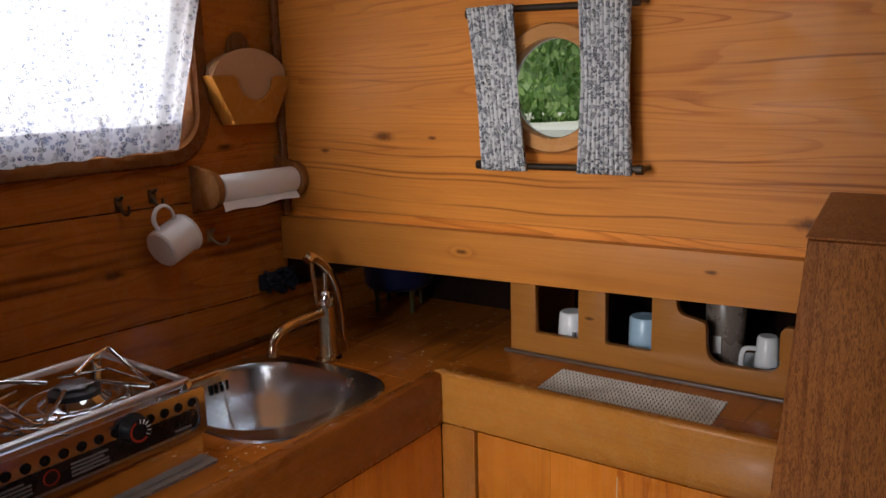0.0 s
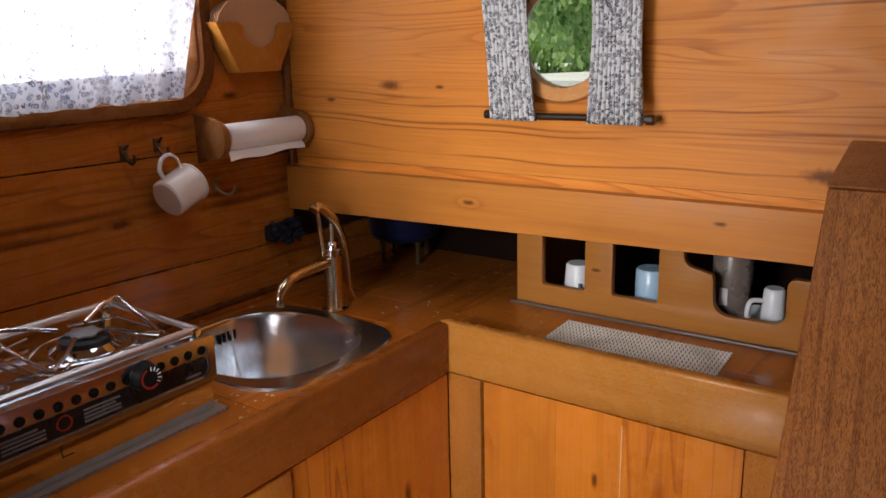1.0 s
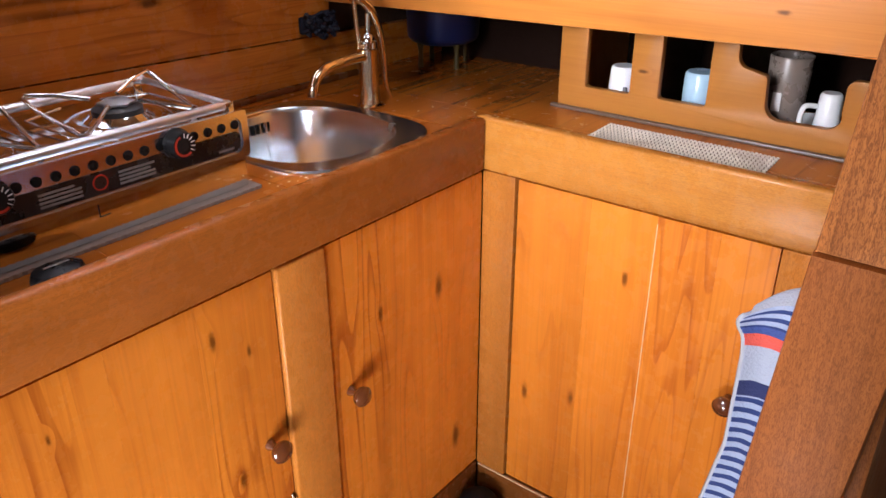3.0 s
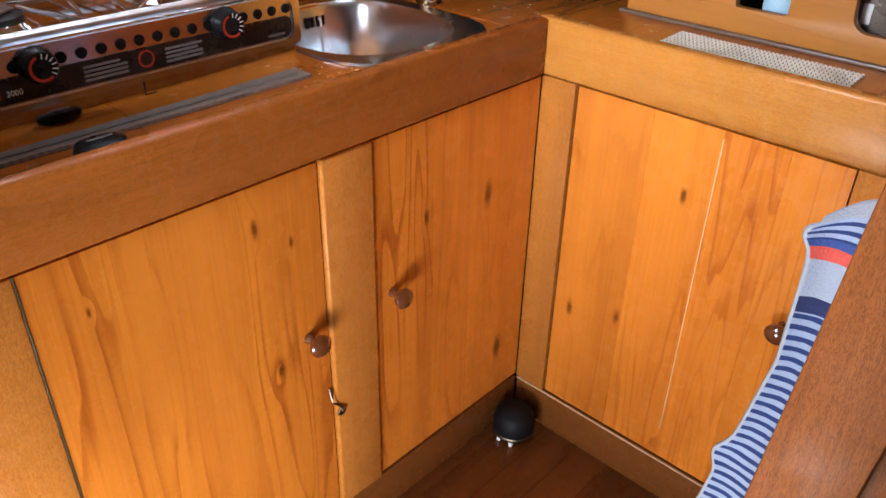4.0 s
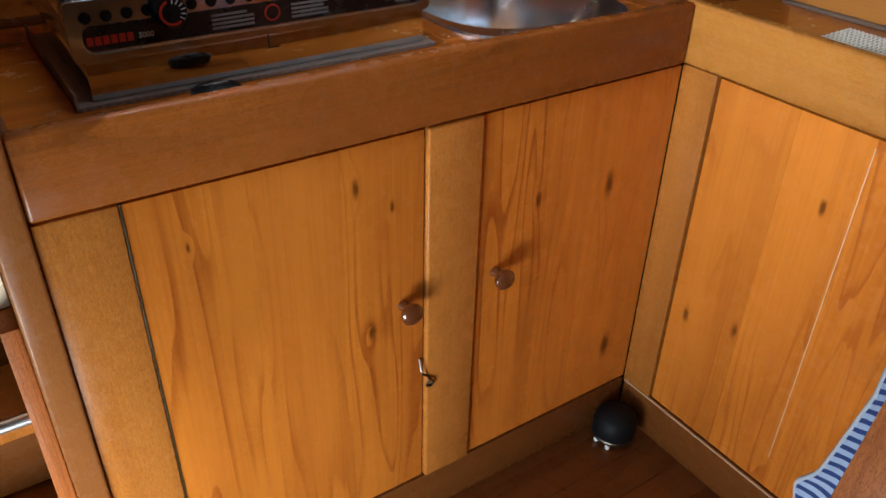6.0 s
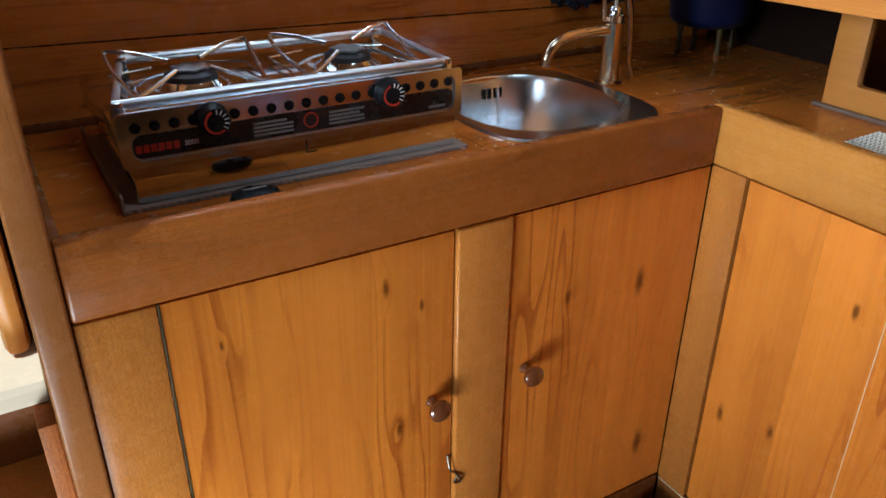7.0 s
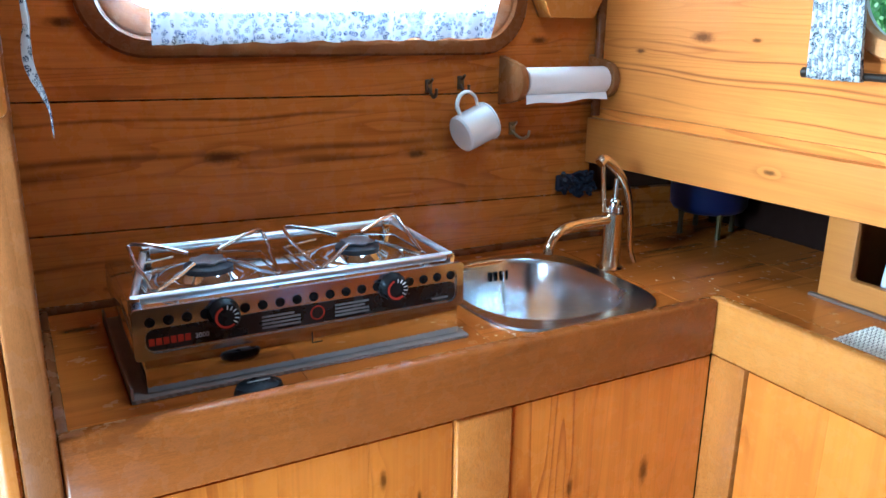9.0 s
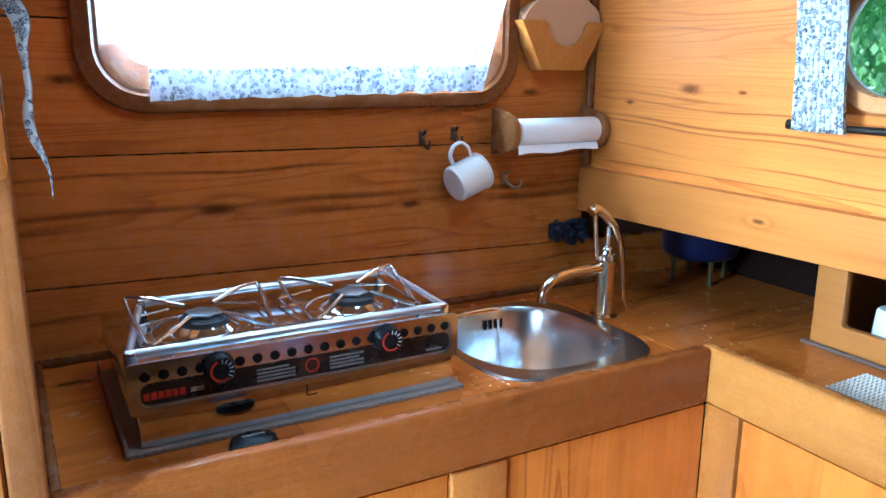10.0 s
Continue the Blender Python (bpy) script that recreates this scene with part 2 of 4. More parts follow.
mat_brass = metal("worn_brass", (0.72, 0.60, 0.42), 0.14, 0.12, 45.0)
mat_old_brass = metal("old_brass", (0.40, 0.33, 0.22), 0.38, 0.12)
mat_hinge = plain("tarnished_hinge", (0.11, 0.08, 0.022), 0.5)
mat_alu = metal("aluminium", (0.80, 0.81, 0.83), 0.30, 0.1)
mat_bronze = metal("dark_bronze", (0.16, 0.13, 0.10), 0.35, 0.15)
mat_rod = metal("rod_metal", (0.10, 0.085, 0.07), 0.30, 0.15)
mat_black = plain("black_plastic", (0.010, 0.010, 0.011), 0.30, Specular_IOR_Level=0.12)
mat_label_black = plain("black_label", (0.012, 0.011, 0.011), 0.28)
mat_red = plain("red_print", (0.42, 0.030, 0.015), 0.4)
mat_grey_print = plain("grey_print", (0.16, 0.15, 0.15), 0.5)
mat_white_print = plain("white_print", (0.75, 0.75, 0.75), 0.5)
mat_burner = plain("burner_black", (0.03, 0.03, 0.033), 0.5, Metallic=0.4)
mat_cap = metal("burner_cap", (0.34, 0.35, 0.37), 0.35, 0.1)
mat_rubber = plain("grey_rubber", (0.22, 0.175, 0.150), 0.55)
mat_enamel = plain("white_enamel", (0.80, 0.80, 0.80), 0.18, 0.03)
mat_rim = plain("mug_inside", (0.70, 0.70, 0.70), 0.3, 0.04)
mat_china = plain("white_china", (0.80, 0.81, 0.82), 0.2, 0.03)
mat_china_blue = plain("blue_china", (0.40, 0.58, 0.72), 0.25, 0.06)
mat_smoke = plain("smoky_plastic", (0.24, 0.19, 0.16), 0.3, Transmission_Weight=0.25)
mat_paper = plain("paper_roll", (0.80, 0.80, 0.81), 0.9, 0.03, 300.0, bump=0.25)
mat_filter = plain("filter_paper", (0.52, 0.30, 0.155), 0.9, 0.06, 120.0, bump=0.1)
# tub and feet colours are darkened to hold the recess's shade
mat_bucket_shaded = plain("shaded_blue_plastic", (0.003, 0.010, 0.048), 0.35)
mat_yellow_shaded = plain("shaded_yellow_foot", (0.05, 0.036, 0.006), 0.5)
mat_navy = plain("navy_bristle", (0.005, 0.007, 0.020), 0.7)
mat_knob = plain("knob_varnish", (0.12, 0.036, 0.012), 0.16, 0.15, Coat_Weight=1.0, Coat_Roughness=0.06)
mat_pot = plain("dark_bell", (0.005, 0.005, 0.006), 0.6, Specular_IOR_Level=0.2)
mat_curtain = floral("curtain_print", (0.78, 0.80, 0.85), 0.20, 112.0, (0.032, 0.048, 0.14), (0.12, 0.165, 0.33), 0.36, 0.465)
mat_curtain_small = floral("pleated_print", (0.58, 0.57, 0.57), 0.12, 165.0, (0.008, 0.010, 0.022), (0.030, 0.036, 0.065), 0.56, 0.435, 0.8)
mat_tie = floral("tie_print", (0.46, 0.44, 0.44), 0.05, 170.0, (0.010, 0.012, 0.03), (0.05, 0.06, 0.11), 0.55, 0.44)
mat_hem = floral("hem_print", (0.76, 0.77, 0.80), 0.50, 120.0, (0.03, 0.045, 0.13), (0.12, 0.16, 0.32), 0.44, 0.445)
mat_white_paint = plain("white_paint", (0.78, 0.77, 0.74), 0.5)

glass_n = Nodes("window_glass")
glass_n.set(Base_Color=(1, 1, 1, 1), Roughness=0.0, Transmission_Weight=1.0, IOR=1.1)
mat_glass = glass_n.mat


def net_material():
    n = Nodes("grip_mat")
    p = n.coords()
    w = n.noise(p, 260.0, 3.0)
    n.set(Base_Color=n.mix(n.ramp(n.noise(p, 16.0, 3.0), 0.45, 0.7), (0.76, 0.69, 0.58), (0.55, 0.48, 0.39)), Roughness=0.75)
    n.bump(w, 0.3, 0.001)
    return n.mat


def towel_material():
    """Terry cloth, white, blue stripes across its length, with a red and a navy band."""
    n = Nodes("striped_terry")
    p = n.coords()
    sep = n.add("ShaderNodeSeparateXYZ")
    n.link(n.vec("ADD", p, (0, 0, 0)), sep.inputs[0])
    uv = n.add("ShaderNodeTexCoord").outputs["UV"]
    su = n.add("ShaderNodeSeparateXYZ")
    n.link(uv, su.inputs[0])
    v = n.math("ADD", su.outputs[1], n.math("MULTIPLY", n.math("SUBTRACT", n.noise(p, 55.0, 2.0), 0.5), 0.006))
    stripes = n.ramp(n.math("SINE", n.math("MULTIPLY", v, 310.0)), -0.1, 0.35)
    col = n.mix(stripes, (0.36, 0.44, 0.62), (0.022, 0.045, 0.17))

    def band(lo, hi, colour, base):
        inside = n.math("MULTIPLY", n.math("GREATER_THAN", v, lo), n.math("LESS_THAN", v, hi))
        return n.mix(inside, base, colour)

    col = band(0.128, 0.192, (0.40, 0.46, 0.58), col)
    col = band(0.0, 0.030, (0.40, 0.43, 0.50), col)
    col = band(0.087, 0.105, (0.05, 0.09, 0.30), col)
    col = band(0.105, 0.128, (0.72, 0.11, 0.08), col)
    col = band(0.192, 0.220, (0.025, 0.035, 0.12), col)
    edge = n.math("GREATER_THAN", n.math("ABSOLUTE", n.math("SUBTRACT", su.outputs[0], 0.5)), 0.482)
    col = n.mix(edge, col, (0.42, 0.45, 0.51))
    n.set(Base_Color=col, Roughness=0.95)
    n.bump(n.noise(p, 420.0, 2.0), 0.6, 0.002)
    return n.mat


def leaf_material():
    n = Nodes("leaves")
    r = n.add("ShaderNodeNewGeometry").outputs["Random Per Island"]
    col = n.mix(r, (0.20, 0.36, 0.10), (0.56, 0.72, 0.34))
    n.set(Base_Color=col, Roughness=0.45)
    tr = n.add("ShaderNodeBsdfTranslucent")
    n.link(n.mix(r, (0.16, 0.34, 0.05), (0.32, 0.52, 0.12)), tr.inputs[0])
    m = n.add("ShaderNodeMixShader")
    m.inputs[0].default_value = 0.4
    n.link(n.bsdf.outputs[0], m.inputs[1])
    n.link(tr.outputs[0], m.inputs[2])
    n.link(m.outputs[0], n.t.nodes["Material Output"].inputs[0])
    return n.mat


# ---------------------------------------------------------------- mesh helpers
def box(bm, x0, x1, y0, y1, z0, z1, bev=0.0, seg=2):
    r = bmesh.ops.create_cube(bm, size=1.0)
    for v in r["verts"]:
        v.co = Vector(((x0 + x1) / 2 + v.co.x * (x1 - x0), (y0 + y1) / 2 + v.co.y * (y1 - y0), (z0 + z1) / 2 + v.co.z * (z1 - z0)))
    if bev:
        edges = list({e for v in r["verts"] for e in v.link_edges})
        bmesh.ops.bevel(bm, geom=edges, offset=bev, segments=seg, profile=0.5, affect="EDGES")


def new_box(*a, **k):
    bm = bmesh.new()
    box(bm, *a, **k)
    return bm


def prism(bm, outline, d0, d1, axis, bev=0.0):
    """An outline of (u, v) pairs pushed through from d0 to d1 along an axis (u, v are the other two in order)."""
    def at(u, v, d):
        return {"x": (d, u, v), "y": (u, d, v), "z": (u, v, d)}[axis]
    a = [bm.verts.new(at(u, v, d0)) for u, v in outline]
    b = [bm.verts.new(at(u, v, d1)) for u, v in outline]
    fa, fb = bm.faces.new(a), bm.faces.new(list(reversed(b)))
    n = len(a)
    for i in range(n):
        bm.faces.new((a[i], b[i], b[(i + 1) % n], a[(i + 1) % n]))
    bmesh.ops.recalc_face_normals(bm, faces=list(bm.faces))
    if bev:
        edges = list(set(fa.edges) | set(fb.edges))
        bmesh.ops.bevel(bm, geom=edges, offset=bev, segments=2, profile=0.5, affect="EDGES")


def lathe(bm, profile, m, seg=24, close=True):
    """A profile of (radius, height) turned about the z axis of the pose m."""
    rings = []
    for r, h in profile:
        rings.append([bm.verts.new(m @ Vector((r * math.cos(2 * math.pi * i / seg), r * math.sin(2 * math.pi * i / seg), h))) for i in range(seg)])
    for a, b in zip(rings, rings[1:]):
        for i in range(seg):
            bm.faces.new((a[i], a[(i + 1) % seg], b[(i + 1) % seg], b[i]))
    if close:
        for ring, flip in ((rings[0], True), (rings[-1], False)):
            bm.faces.new(list(reversed(ring)) if flip else ring)


def smooth_path(pts, steps=6):
    pts = [Vector(p) for p in pts]
    out = []
    for i in range(len(pts) - 1):
        p0, p1, p2, p3 = pts[max(i - 1, 0)], pts[i], pts[i + 1], pts[min(i + 2, len(pts) - 1)]
        for k in range(steps):
            t = k / steps
            out.append(0.5 * (2 * p1 + (p2 - p0) * t + (2 * p0 - 5 * p1 + 4 * p2 - p3) * t * t + (3 * p1 - p0 - 3 * p2 + p3) * t ** 3))
    return out + [pts[-1]]


def sweep(bm, pts, radius, seg=10, steps=6, flat=1.0):
    """A round bar along a smooth path. radius: a number or one for each end; flat squeezes it sideways."""
    path = smooth_path(pts, steps) if steps else [Vector(p) for p in pts]
    r0, r1 = radius if isinstance(radius, tuple) else (radius, radius)
    side, rings = None, []
    for i, p in enumerate(path):
        d = (path[min(i + 1, len(path) - 1)] - path[max(i - 1, 0)]).normalized()
        if side is None:
            side = d.orthogonal().normalized()
        side = (side - d * side.dot(d)).normalized()
        up = d.cross(side)
        r = r0 + (r1 - r0) * i / max(len(path) - 1, 1)
        rings.append([bm.verts.new(p + side * (r * math.cos(2 * math.pi * k / seg)) + up * (r * flat * math.sin(2 * math.pi * k / seg))) for k in range(seg)])
    for a, b in zip(rings, rings[1:]):
        for k in range(seg):
            bm.faces.new((a[k], a[(k + 1) % seg], b[(k + 1) % seg], b[k]))
    bm.faces.new(list(reversed(rings[0])))
    bm.faces.new(rings[-1])


def plate_with_hole(bm, u0, u1, v0, v1, cu, cv, hole, d0, d1, axis, count=64):
    """A board with a round-cornered hole through it; hole(angle) is its radius."""
    corners = [math.atan2(v - cv, u - cu) % (2 * math.pi) for u in (u0, u1) for v in (v0, v1)]
    angles = sorted(set([2 * math.pi * i / count for i in range(count)] + corners))
    def at(u, v, d):
        return {"x": (d, u, v), "y": (u, d, v), "z": (u, v, d)}[axis]
    rings = {}
    for d in (d0, d1):
        inner, outer = [], []
        for a in angles:
            c, s = math.cos(a), math.sin(a)
            r = hole(a)
            inner.append(bm.verts.new(at(cu + r * c, cv + r * s, d)))
            far = min(((u1 if c > 0 else u0) - cu) / c if abs(c) > 1e-9 else 1e9, ((v1 if s > 0 else v0) - cv) / s if abs(s) > 1e-9 else 1e9)
            outer.append(bm.verts.new(at(cu + far * c, cv + far * s, d)))
        rings[d] = inner, outer
    n = len(angles)
    for i in range(n):
        j = (i + 1) % n
        for d in (d0, d1):
            bm.faces.new((rings[d][0][i], rings[d][0][j], rings[d][1][j], rings[d][1][i]))
        for k in (0, 1):
            bm.faces.new((rings[d0][k][i], rings[d0][k][j], rings[d1][k][j], rings[d1][k][i]))
    bmesh.ops.recalc_face_normals(bm, faces=list(bm.faces))


def ring_strip(bm, loops, closed=True):
    """Joins loops of equal length, point by point."""
    vs = [[bm.verts.new(p) for p in loop] for loop in loops]
    n = len(vs[0])
    for a, b in zip(vs, vs[1:]):
        for i in range(n if closed else n - 1):
            j = (i + 1) % n
            bm.faces.new((a[i], a[j], b[j], b[i]))
    return vs


def rounded_rect(u0, u1, v0, v1, r, seg=8):
    pts = []
    for cu, cv, a0 in ((u1 - r, v1 - r, 0), (u0 + r, v1 - r, 90), (u0 + r, v0 + r, 180), (u1 - r, v0 + r, 270)):
        for k in range(seg + 1):
            a = radians(a0 + 90 * k / seg)
            pts.append((cu + r * math.cos(a), cv + r * math.sin(a)))
    return pts


def mesh_of(name, bm, material, smooth=True):
    me = bpy.data.meshes.new(name)
    bmesh.ops.recalc_face_normals(bm, faces=list(bm.faces)) if len(bm.faces) < 6000 else None
    bm.to_mesh(me)
    bm.free()
    if smooth:
        me.shade_smooth()
        me.set_sharp_from_angle(angle=radians(38))
    me.materials.append(material)
    return me


def thing(name, where, label, category, group="", kind=""):
    ob = new(name)
    ob.matrix_world = Matrix.Translation(where)
    ob.empty_display_size = 0.02
    return tagged(ob, label, category, group, kind)


def part(name, bm, material, parent, label="", smooth=True):
    ob = new(name, mesh_of(name, bm, material, smooth))
    ob.parent = parent
    top = parent
    base = Matrix.Identity(4)
    chain = []
    while top is not None:
        chain.append(top)
        top = top.parent
    for o in reversed(chain):
        base = base @ o.matrix_parent_inverse @ o.matrix_basis
    ob.matrix_parent_inverse = base.inverted()
    return tagged(ob, label)


def solid(name, bm, material, label, category="", group="", kind="", smooth=True):
    return tagged(new(name, mesh_of(name, bm, material, smooth)), label, category, group, kind)


def structure(name, bm, material, label, smooth=True):
    return solid(name, bm, material, label, "", "", "structure", smooth)


# ---------------------------------------------------------------- shell of the cabin
# unseen ceiling; the gap is placed so sun lands on the steps
bm = bmesh.new()
for x0, x1, y0, y1 in ((-0.60, 1.75, -2.40, -1.57), (-0.60, 1.75, -1.40, 0.16), (-0.60, 0.12, -1.57, -1.40), (0.31, 1.75, -1.57, -1.40)):
    box(bm, x0, x1, y0, y1, 1.78, 1.82)
structure("ceiling", bm, mat_light_wood, "unseen varnished timber ceiling with a gap placed for sun on the steps", smooth=False)
structure("wall_right", new_box(1.70, 1.75, -2.40, 0.16, 0.0, 1.78), mat_light_wood, "plain timber cabin side beyond the partition")
# unseen wall closing the cabin, its opening sized round the added lamps
bm = bmesh.new()
box(bm, -0.60, -0.03, -1.62, -1.58, 0.0, 1.78)
box(bm, 0.95, 1.75, -1.62, -1.58, 0.0, 1.78)
box(bm, -0.03, 0.95, -1.62, -1.58, 1.56, 1.78)
box(bm, -0.03, 0.95, -1.62, -1.58, 0.0, 0.06)
structure("wall_companionway", bm, mat_light_wood, "unseen timber wall closing the cabin, with an added companionway opening", smooth=False)
structure("wall_recess", new_box(-0.62, 1.75, 0.50, 0.53, 0.0, 1.00), mat_recess_shade, "back of the recess behind the worktop, coloured near black as shade")
structure("wall_recess_side", new_box(-0.62, -0.58, 0.16, 0.50, 0.0, 1.00), mat_recess_shade, "side of the recess behind the worktop, coloured near black as shade")
structure("recess_ceiling", new_box(-0.62, 1.75, 0.145, 0.53, 0.965, 1.00), mat_recess_shade, "underside of the shelf above the worktop, coloured near black as shade")

# window wall: horizontal boards whose joints fall a little towards the bulkhead
WY0, WY1, WZ0, WZ1 = -0.815, -0.048, 1.150, 1.600     # outside of the window frame
left = structure("wall_left", new_box(XW - 0.05, XW - 0.020, -2.40, 0.50, 0.0, 1.14), mat_groove_shade, "window wall of wide varnished pine boards")
HY0, HY1, HZ0, HZ1 = WY0 + 0.034, WY1 - 0.034, WZ0 + 0.034, WZ1 - 0.034
part("backing", new_box(XW - 0.05, XW - 0.020, -2.40, HY0, 1.14, 1.78), mat_groove_shade, left)
part("backing", new_box(XW - 0.05, XW - 0.020, HY1, 0.50, 1.14, 1.78), mat_groove_shade, left)
part("backing", new_box(XW - 0.05, XW - 0.020, HY0, HY1, HZ1, 1.78), mat_groove_shade, left)


def joint_z(z, slope, y):
    return z + slope * (y + 0.4)


GAP = 0.0013
JOINTS = [(0.40, 0.0), (0.60, 0.0), (0.775, 0.0), (0.881, -0.024), (1.0835, -0.013), (1.283, -0.006), (1.48, 0.0), (1.775, 0.0)]
for (za, sa), (zb, sb) in zip(JOINTS, JOINTS[1:]):
    def board(bm, y0, y1, low=None, high=None):
        pts = []
        for y in (y0, y1):
            pts.append((y, low if low else joint_z(za, sa, y) + GAP))
        for y in (y1, y0):
            pts.append((y, high if high else joint_z(zb, sb, y) - GAP))
        prism(bm, pts, XW - 0.018, XW, "x")
    bm = bmesh.new()
    y_end = 0.132 if zb > 1.0 else 0.50
    if zb < HZ0:
        board(bm, -2.35, y_end)
    else:
        board(bm, -2.35, HY0)
        board(bm, HY1, y_end)
        if za < HZ0:
            board(bm, HY0, HY1, high=HZ0)
        if zb > HZ1:
            board(bm, HY0, HY1, low=max(HZ1, za + GAP))
    part("board", bm, mat_wall_l, left, smooth=False)

# bulkhead with the porthole
PX, PZ, PR = 0.143, 1.267, 0.0765
back = structure("wall_back", new_box(-0.60, -0.50, 0.145, 0.17, 1.0, 1.78), mat_groove_shade, "pine bulkhead with a round porthole above the worktop")
bm = bmesh.new()
plate_with_hole(bm, XW - 0.02, 1.70, 1.045, 1.452, PX, PZ, lambda a: PR + 0.008, YB, YB + 0.026, "y")
part("board", bm, mat_wall_b, back, smooth=False)
part("board", new_box(XW - 0.02, 1.70, YB, YB + 0.026, 1.4545, 1.62), mat_wall_b, back, smooth=False)
part("board", new_box(XW - 0.02, 1.70, YB, YB + 0.026, 1.6225, 1.78), mat_wall_b, back, smooth=False)
part("board", new_box(XW - 0.02, 1.70, YB + 0.006, YB + 0.026, 0.95, 1.043), mat_wall_b, back, smooth=False)
# bead takes the dark frame wood to hold the corner's contact shade
bm = bmesh.new()
sweep(bm, [(XW + 0.017, YB - 0.006, 1.03), (XW + 0.017, YB - 0.006, 1.78)], 0.009, 12, 1)
structure("trim_corner", bm, mat_frame, "dark vertical bead in the corner of the walls, deepened for shade")

# shelf trim below the bulkhead; it rises a little towards the partition
bm = bmesh.new()
def trim_z(z, x):
    return z + 0.021 * (x + 0.38)
prism(bm, [(XW + 0.002, trim_z(0.936, XW)), (0.64, trim_z(0.936, 0.64)), (0.64, 1.031), (XW + 0.002, 1.024)], YF, YF + 0.028, "y", 0.004)
structure("trim_shelf", bm, mat_trim, "broad oak trim board over the worktop recess")

# floor
floor = structure("floor", new_box(-0.60, 1.75, -2.44, 0.53, -0.06, -0.013), mat_groove_shade, "dark varnished teak cabin floor of planks")
for i in range(26):
    x0 = -0.05 + 0.068 * i
    part("plank", new_box(x0 + 0.0003, x0 + 0.0677, -2.40, 0.05, -0.012, 0.0), mat_floor, floor, smooth=False)

# end bulkhead of the galley beside the stove
bm = bmesh.new()
box(bm, XW + 0.001, 0.004, -0.943, -0.909, 0.0, 1.76, 0.004, 3)
structure("wall_end", bm, mat_panel, "upright teak bulkhead at the end of the galley")
bm = bmesh.new()
box(bm, -0.30, 0.030, -0.972, -0.9115, 1.128, 1.77, 0.008, 3)
structure("trim_end", bm, mat_filter_box, "pale varnished board on the end bulkhead")

# partition with its end post
partition = structure("partition", new_box(0.646, 0.682, -0.474, 0.128, 0.0, 1.135, bev=0.004), mat_post_low, "half-height timber partition beside the galley")
post = thing("partition_post", (0.65, -0.46, 0.0), "mahogany post at the end of the partition, jointed below the top", "post")
def post_x(z):
    return 0.618 + 0.075 * (z - 0.94)


def leaning(z0, z1, more):
    bm = bmesh.new()
    a, b = post_x(z0) - more, post_x(z1) - more
    w = 0.066 + 2 * more
    prism(bm, [(a, z0), (a + w, z0), (b + w, z1), (b, z1)], -0.515 - more, -0.4755, "y", 0.004)
    return bm


part("upper_length", leaning(0.953, 1.176, 0.0), mat_post, post)
part("lower_length", leaning(0.0, 0.952, 0.001), mat_post_low, post, "redder lower length of the post")
bm = bmesh.new()
prism(bm, [(-0.517, 1.1765), (-0.517, 1.178), (-0.440, 1.195), (-0.440, 1.1765)], 0.635, 0.712, "x", 0.0015)
part("cap", bm, mat_post, post, "dark sloping cap of the post")
part("back_block", new_box(0.6465, 0.706, -0.4745, -0.441, 1.1355, 1.176), mat_post, post)

# ---------------------------------------------------------------- worktop
worktop = thing("worktop", (-0.2, -0.3, ZC - 0.03), "L-shaped varnished wooden worktop with raised front lips, water-marked", "worktop")
SX, SY = -0.258, -0.155
def superellipse(a, hx, hy, n):
    return (abs(math.cos(a) / hx) ** n + abs(math.sin(a) / hy) ** n) ** (-1 / n)
def sink_hole(a):
    return superellipse(a, 0.158, 0.143, 3.0)
bm = bmesh.new()
plate_with_hole(bm, XW + 0.002, -0.0225, -0.345, 0.020, SX, SY, sink_hole, ZC - 0.03, ZC, "z", 48)
part("board", bm, mat_top, worktop, smooth=False)
for y0, y1 in ((-0.9085, -0.62), (-0.619, -0.346)):
    part("board", new_box(XW + 0.002, -0.0225, y0, y1, ZC - 0.03, ZC), mat_top, worktop, smooth=False)
for y0, y1 in ((0.0225, 0.135), (0.136, 0.32), (0.321, 0.498)):
    part("board", new_box(-0.575, 0.627, y0, y1, ZC - 0.03, ZC), mat_top, worktop, smooth=False)
part("front_lip", new_box(-0.022, 0.0, -0.9085, -0.0005, ZLB, ZL, bev=0.0055, seg=3), mat_lip_a, worktop, "dark teak front lip")
part("front_lip", new_box(-0.022, 0.6265, 0.0, 0.022, ZLB, ZL, bev=0.0055, seg=3), mat_lip_b, worktop, "pale oak front lip")
part("back_strip", new_box(XW + 0.001, XW + 0.012, -0.908, 0.20, ZC, ZC + 0.012, bev=0.003), mat_frame, worktop, "dark strip along the wall")
part("end_strip", new_box(XW + 0.012, -0.023, -0.9085, -0.897, ZC, ZC + 0.010, bev=0.003), mat_frame, worktop, "dark strip along the end bulkhead")

# ---------------------------------------------------------------- base cabinets
def knob(where, axis, parent):
    m = Matrix.Translation(where) @ (Matrix.Rotation(radians(90), 4, "Y") if axis == "x" else Matrix.Rotation(radians(90), 4, "X"))
    bm = bmesh.new()
    lathe(bm, [(0.004, 0.0), (0.0085, 0.001), (0.0085, 0.004), (0.006, 0.009), (0.007, 0.014), (0.013, 0.018), (0.0165, 0.024), (0.0165, 0.029), (0.012, 0.034), (0.003, 0.036)], m, 24)
    part("knob", bm, mat_knob, parent, "turned glossy brown wooden knob")


cab_a = thing("base_cabinet", (-0.25, -0.45, 0.0), "varnished pine base cabinet under the stove, two doors closed", "cabinet")
part("carcass", new_box(XW + 0.003, -0.036, -0.908, 0.036, 0.0, 0.60), mat_groove_shade, cab_a)
